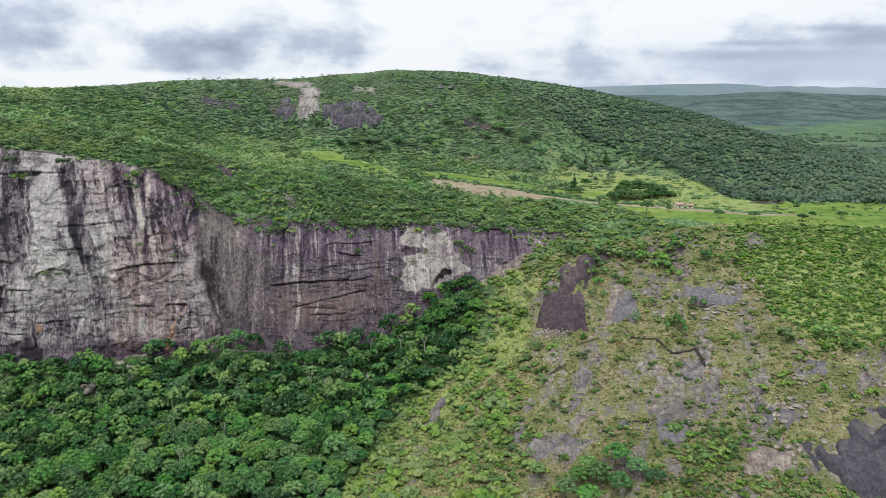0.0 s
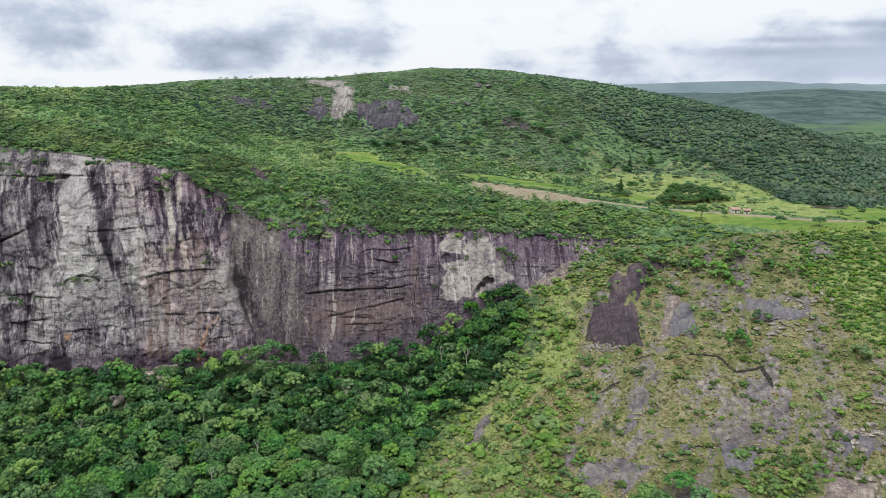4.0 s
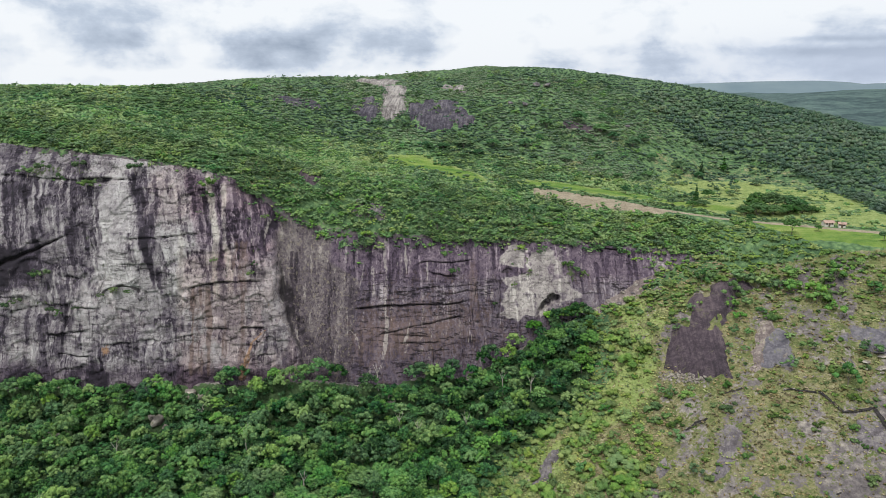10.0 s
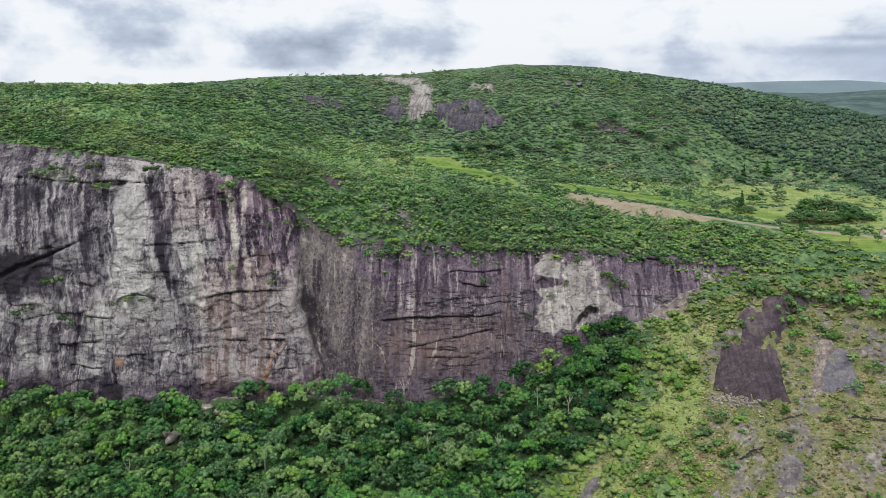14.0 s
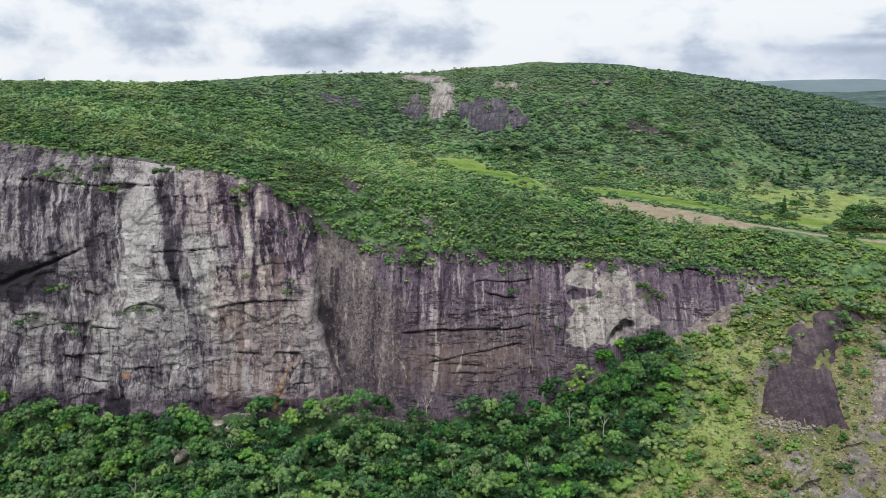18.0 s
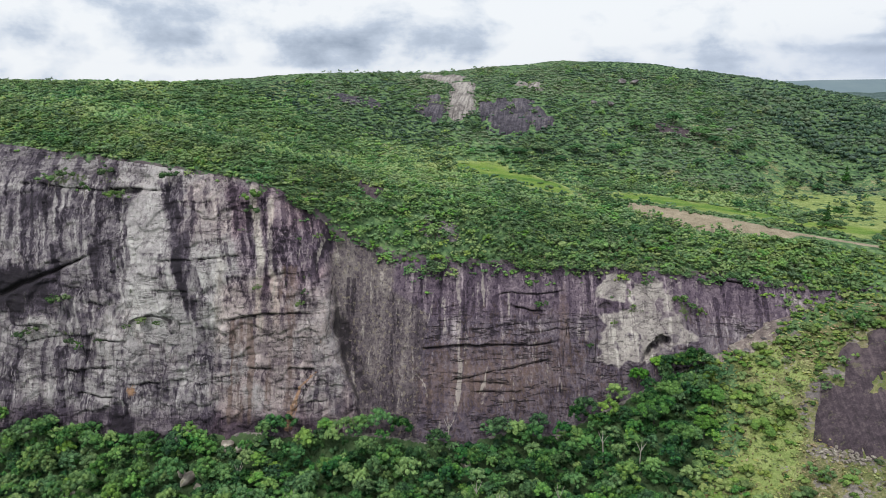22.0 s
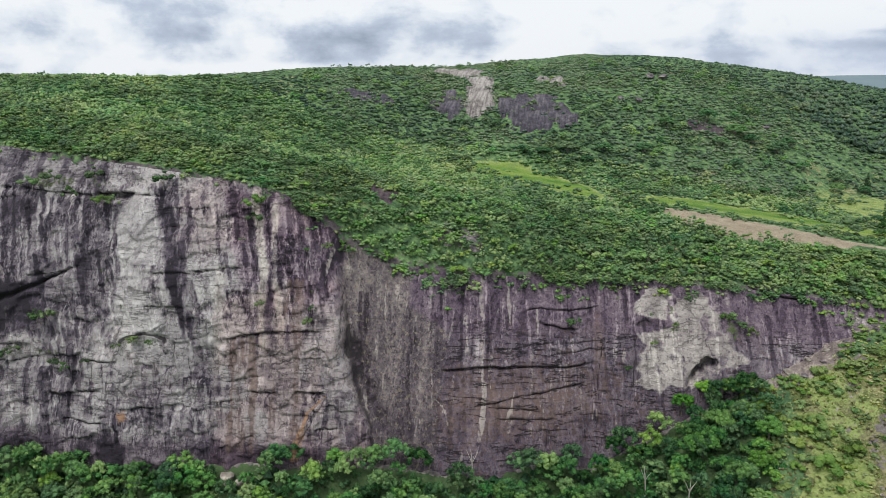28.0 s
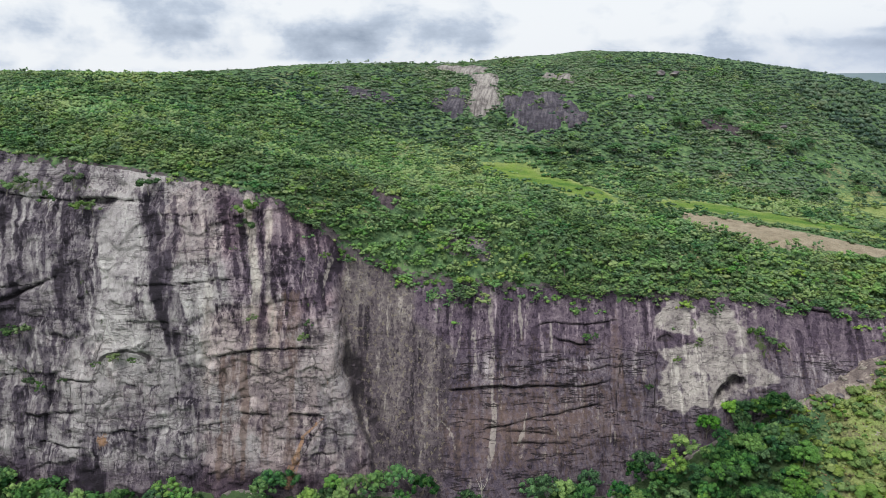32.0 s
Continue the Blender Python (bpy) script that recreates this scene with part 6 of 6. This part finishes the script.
bushes([(93, 305, 6), (113, 300, 7), (101, 289, 8), (26, 294, 7), (42, 280, 5.5), (85, 298, 6), (40, 304, 4), (50, 327, 4), (91, 336, 9), (64, 347, 7), (78, 344, 8), (104, 331, 8),
        (113, 336, 9), (27, 252, 5.5), (141, 276, 8), (161, 266, 7), (155, 273, 8), (98, 342, 8), (84, 338, 7), (30, 287, 5), (20, 300, 5),
        (36, 290, 4), (72, 330, 5), (120, 262, 5), (132, 255, 4.5), (100, 232, 6), (110, 236, 5), (18, 283, 5), (10, 276, 6), (2, 270, 5), (125, 328, 8), (134, 322, 7),
        (74, 335, 8), (103, 326, 8), (108, 319, 7), (82, 325, 4.5), (88, 311, 4), (43, 299, 5), (45, 266, 5), (160, 246, 5), (145, 250, 4.5), (78, 263, 3.5), (33, 256, 5), (64, 248, 4), (124, 256, 4), (80, 341, 8), (96, 333, 7), (70, 318, 4.5), (74, 324, 5), (67, 312, 3), (72, 309, 3), (66, 305, 2.2), (54, 329, 3), (57, 334, 3.5), (78, 331, 6), (75, 316, 3.5)],
       "round dark green bush on the grassy dome", "bushes on the dome", spread=1.2)

leaf_dome = foliage("dome_tree_leaves", (0.045, 0.120, 0.036), (0.120, 0.275, 0.070), (0.260, 0.440, 0.105), False, 11.0)
leaf_hillside = foliage("hillside_tree_leaves", (0.030, 0.078, 0.040), (0.080, 0.172, 0.078), (0.170, 0.300, 0.120), False, 9.0, own_part=0.4)
leaf_grove = foliage("grove_leaves", (0.022, 0.064, 0.024), (0.050, 0.128, 0.042), (0.110, 0.225, 0.068), False, 9.0, own_part=0.3)
dark_leaf = foliage("dark_leaves", (0.016, 0.050, 0.018), (0.032, 0.090, 0.028), (0.062, 0.150, 0.040), False, 9.0)


def trees(places, label, group, mat, kinds_of=TREES, name="tree", sink=0.0):
    kinds = [tree_kind(name, kinds_of[k], mat, 600 + k, 1.1, label, "tree", group, 0.4, 0.026) for k in range(4)]
    for x, y, w, tall in places:
        plant_at(kinds[grow.integers(0, 4)], x, y, float(ground_z(x, y)) - 0.3 - sink * w, w, grow.uniform(0, 6.28), tall)
    for k in kinds:
        drop_kind(k)


trees([(108, 372, 8, 1.0), (142, 360, 6, 1.0), (157, 352, 6.5, 1.0), (203, 356, 6, 1.0), (178, 346, 6, 1.0), (96, 390, 5.5, 0.9), (122, 378, 4, 0.9), (186, 352, 4.5, 1.0)],
      "single round-crowned tree in the green pasture", "trees in the pasture", leaf_grove, name="pasture_tree", sink=0.14)
trees([(98, 407, 9, 0.8), (105, 409, 11, 0.8), (113, 410, 12, 0.9), (121, 412, 12, 0.9), (129, 416, 11, 0.8), (135, 420, 9, 0.8), (106, 417, 12, 0.9), (115, 419, 14, 0.95), (124, 421, 13, 0.95), (131, 426, 11, 0.9), (100, 414, 10, 0.85),
       (110, 426, 12, 0.9), (120, 430, 12, 0.9), (82, 424, 8, 0.9), (76, 420, 7, 0.9), (90, 444, 8, 0.9)],
      "dense dark rounded tree in the grove beside the track", "trees of the grove", leaf_grove, name="grove_tree", sink=0.32)
trees([(54, 236, 8, 0.9), (63, 234, 11, 0.95), (50, 231, 9, 0.9), (57, 229, 10, 0.9), (69, 230, 9, 0.9), (44, 228, 9, 0.9), (62, 225, 10, 0.9), (52, 223, 10, 0.9), (36, 240, 7, 0.8), (76, 226, 8, 0.8)], "leafy tree low on the grassy dome", "trees on the dome", leaf_tree)
trees([(89, 508, 11, 0.9), (72, 512, 8, 0.9), (60, 520, 10, 0.9), (40, 528, 12, 0.8), (48, 524, 9, 0.8), (30, 515, 9, 0.8), (76, 475, 6, 0.9), (55, 470, 6, 0.9), (26, 534, 12, 0.8), (4, 520, 10, 0.8),
       (-60, 478, 9, 0.8), (-48, 482, 10, 0.8), (-30, 486, 9, 0.8), (-70, 476, 7, 0.8), (-10, 492, 9, 0.8),
       (84, 499, 8, 0.9), (69, 532, 9, 0.8), (15, 487, 8, 0.8), (99, 503, 7, 0.9), (36, 498, 8, 0.8), (-38, 476, 7, 0.8), (44, 437, 6, 0.9), (129, 487, 8, 0.8), (81, 440, 6, 0.9), (90, 402, 6, 0.9), (64, 414, 6, 0.9), (112, 470, 7, 0.8), (105, 456, 6, 0.8), (64, 488, 7, 0.8), (46, 480, 7, 0.8), (120, 448, 6, 0.8)],
      "bushy green tree on the lower hillside", "trees on the hillside", leaf_hillside, sink=0.22)

trees([(1, 346, 9, 1.1), (8, 344, 8, 1.1), (15, 345, 7.5, 1.0), (-7, 343, 8, 1.0), (10, 336, 9, 1.1), (16, 329, 9, 1.1), (3, 334, 10, 1.1), (-3, 327, 10, 1.1), (12, 320, 9, 1.1), (5, 316, 9, 1.1)],
      "tall leafy tree near the cave at the end of the cliff", "trees by the cave", leaf_dome)


def conifer(x, y, high):
    """A slim tree of stacked drooping tiers."""
    ob = thing("conifer", (x, y, float(ground_z(x, y))), "slim upright conifer in the meadow", "tree", "conifers in the meadow")
    rng = np.random.default_rng(int(x))
    tiers = 9
    c = np.array([[rng.normal(0, 0.15), rng.normal(0, 0.15), high * (0.2 + 0.78 * k / (tiers - 1))] for k in range(tiers)])
    r = np.array([high * 0.19 * (1 - 0.8 * k / (tiers - 1)) * rng.uniform(0.8, 1.15) for k in range(tiers)])
    p1, t1 = core_balls(rng, c, r * 0.7, 1)
    p2, t2 = leaf_cloud(rng, c, r, 220, high * 0.045)
    part("crown", mesh_of("crown", np.concatenate([p1, p2]), np.concatenate([t1, t2 + len(p1)]), dark_leaf), None, ob)
    me = trunk_mesh(int(y), high, high * 0.02, 0.5, high * 0.05)
    part("trunk", me, None, ob)


conifer(119, 522, 10)
conifer(102, 510, 9)
conifer(80, 431, 9)

leaf_ledge = foliage("ledge_leaves", (0.030, 0.066, 0.028), (0.074, 0.142, 0.054), (0.150, 0.240, 0.085), False, 4.0)


# shrubs that cling to the face
def on_cliff(x, z):
    v = np.linspace(0, 1, 240)
    y, zz, _ = cliff_point(np.full_like(v, x), v)
    return float(np.interp(z, zz, y))


bushes([(x, on_cliff(x, z) - 0.9, w * 1.35, z) for x, z, w in ((-217, 66, 5), (-213, 66.5, 4), (-210, 52, 3.5), (-206, 51, 3), (-183, 61, 3.4), (-177, 60.5, 2.6), (-188, 59, 2.4), (-180, 108.5, 6), (-149, 101, 6.5), (-147.5, 97, 5),
        (-143, 72, 3), (-128, 66, 3.4), (-127, 70, 2.4), (-44, 63, 3.2), (-41, 63.5, 2.2), (-125, 88, 3), (-131, 88.5, 2.2), (8, 65, 4), (12, 63, 3.6), (15, 61, 3.2), (-205, 109, 6), (-200, 103, 5.5), (-196, 102, 4),
        (-81, 72, 2.2), (-151, 92, 2), (-222, 108, 6), (-228, 107, 6), (-212, 104, 4), (-16, 57, 2.4), (-9, 62.5, 2.2), (-4, 70, 2.4), (-60, 74, 1.8), (-199, 54, 2.4), (-225, 55, 4), (-230, 54, 4), (-24, 50, 2.6))],
       "green shrub clinging to a ledge of the cliff", "shrubs on the cliff", leaf_ledge, "ledge_shrub")


# ---- the house by the track and the pond ----
plaster = plain("limewashed_plaster", (0.58, 0.54, 0.47), (0.74, 0.71, 0.64))
tiles = plain("clay_roof_tiles", (0.30, 0.190, 0.150), (0.44, 0.320, 0.265), 2.5, 0.85)
wood = plain("weathered_wood", (0.10, 0.07, 0.05), (0.20, 0.15, 0.11), 4.0, 0.7)
dark_glass = plain("window_glass", (0.02, 0.025, 0.03), (0.035, 0.04, 0.05), 1.0, 0.15, 0.5)


def box(bm, x0, x1, y0, y1, z0, z1):
    v = [bm.verts.new((x, y, z)) for z in (z0, z1) for x, y in ((x0, y0), (x1, y0), (x1, y1), (x0, y1))]
    for f in ((3, 2, 1, 0), (4, 5, 6, 7), (0, 1, 5, 4), (1, 2, 6, 5), (2, 3, 7, 6), (3, 0, 4, 7)):
        bm.faces.new([v[k] for k in f])


def house(x, y, turn, wide, deep, high, label, name="house"):
    ob = thing(name, (x, y, float(ground_z(x, y)) - 0.1), label, "house")
    ob.rotation_euler[2] = radians(turn)
    a, b = wide / 2, deep / 2
    bm = bmesh.new()
    base = [bm.verts.new(p) for p in ((-a, -b, 0), (a, -b, 0), (a, b, 0), (-a, b, 0))]
    top = [bm.verts.new(p) for p in ((-a, -b, high), (a, -b, high), (a, b, high), (-a, b, high))]
    peak = [bm.verts.new((-a, 0, high + deep * 0.24)), bm.verts.new((a, 0, high + deep * 0.24))]
    for k in range(4):
        q = [base[k], base[(k + 1) % 4], top[(k + 1) % 4], top[k]]
        if k == 1:
            q.insert(3, peak[1])
        if k == 3:
            q.insert(3, peak[0])
        bm.faces.new(q)
    part("wall", bm, plaster, ob)
    for side in (-1, 1):
        bm = bmesh.new()
        e, r, up = b + 0.5, deep * 0.24, 0.12
        eave = high - 0.5 * deep * 0.24 / b
        v = [bm.verts.new(p) for p in ((-a - 0.4, side * e, eave), (a + 0.4, side * e, eave), (a + 0.4, 0, high + r + 0.04), (-a - 0.4, 0, high + r + 0.04))]
        w = [bm.verts.new(q.co + Vector((0, 0, up))) for q in v]
        bm.faces.new(v), bm.faces.new(w[::-1])
        for k in range(4):
            bm.faces.new((v[k], w[k], w[(k + 1) % 4], v[(k + 1) % 4]))
        bmesh.ops.recalc_face_normals(bm, faces=bm.faces)
        part("roof", bm, tiles, ob)
    bm = bmesh.new()
    box(bm, -0.45, 0.45, -b - 0.05, -b + 0.03, 0.05, 2.1)
    part("door", bm, wood, ob, "brown wooden door")
    for cx in (-a * 0.6, a * 0.6):
        bm = bmesh.new()
        box(bm, cx - 0.5, cx + 0.5, -b - 0.04, -b + 0.03, 1.0, 2.0)
        win = part("window", bm, wood, ob)
        bm = bmesh.new()
        box(bm, cx - 0.4, cx + 0.4, -b - 0.06, -b - 0.045, 1.1, 1.9)
        part("pane", bm, dark_glass, win)
    return ob


house(131, 390, 8, 4.4, 3.0, 2.0, "small limewashed house with a clay tile roof beside the track")
house(136.5, 388, -14, 3.0, 2.4, 1.9, "small white shed with a clay tile roof beside the house", "shed")


def pond():
    m = Nodes("pond_water")
    m.bump(m.noise(0.8, 3.0), 0.15, 0.1)
    mat = m.done((0.060, 0.052, 0.034, 1), 0.32, 0.15)
    a = np.linspace(0, 2 * np.pi, 48, endpoint=False)
    r = 1 + 0.25 * (fbm(np.cos(a) * 1.5 + 3, np.sin(a) * 1.5 + 3, 3, 77) - 0.5)
    x, y = 186 + 10 * r * np.cos(a), 403 + 4 * r * np.sin(a)
    z = float(np.max(ground_z(x, y))) + 0.05
    bm = bmesh.new()
    bm.faces.new([bm.verts.new((px, py, z)) for px, py in zip(x, y)])
    me = bpy.data.meshes.new("water")
    bm.to_mesh(me)
    bm.free()
    me.materials.append(mat)
    tagged(new("water", me), "still brown pond behind the pasture", "pond", kind="structure")


pond()
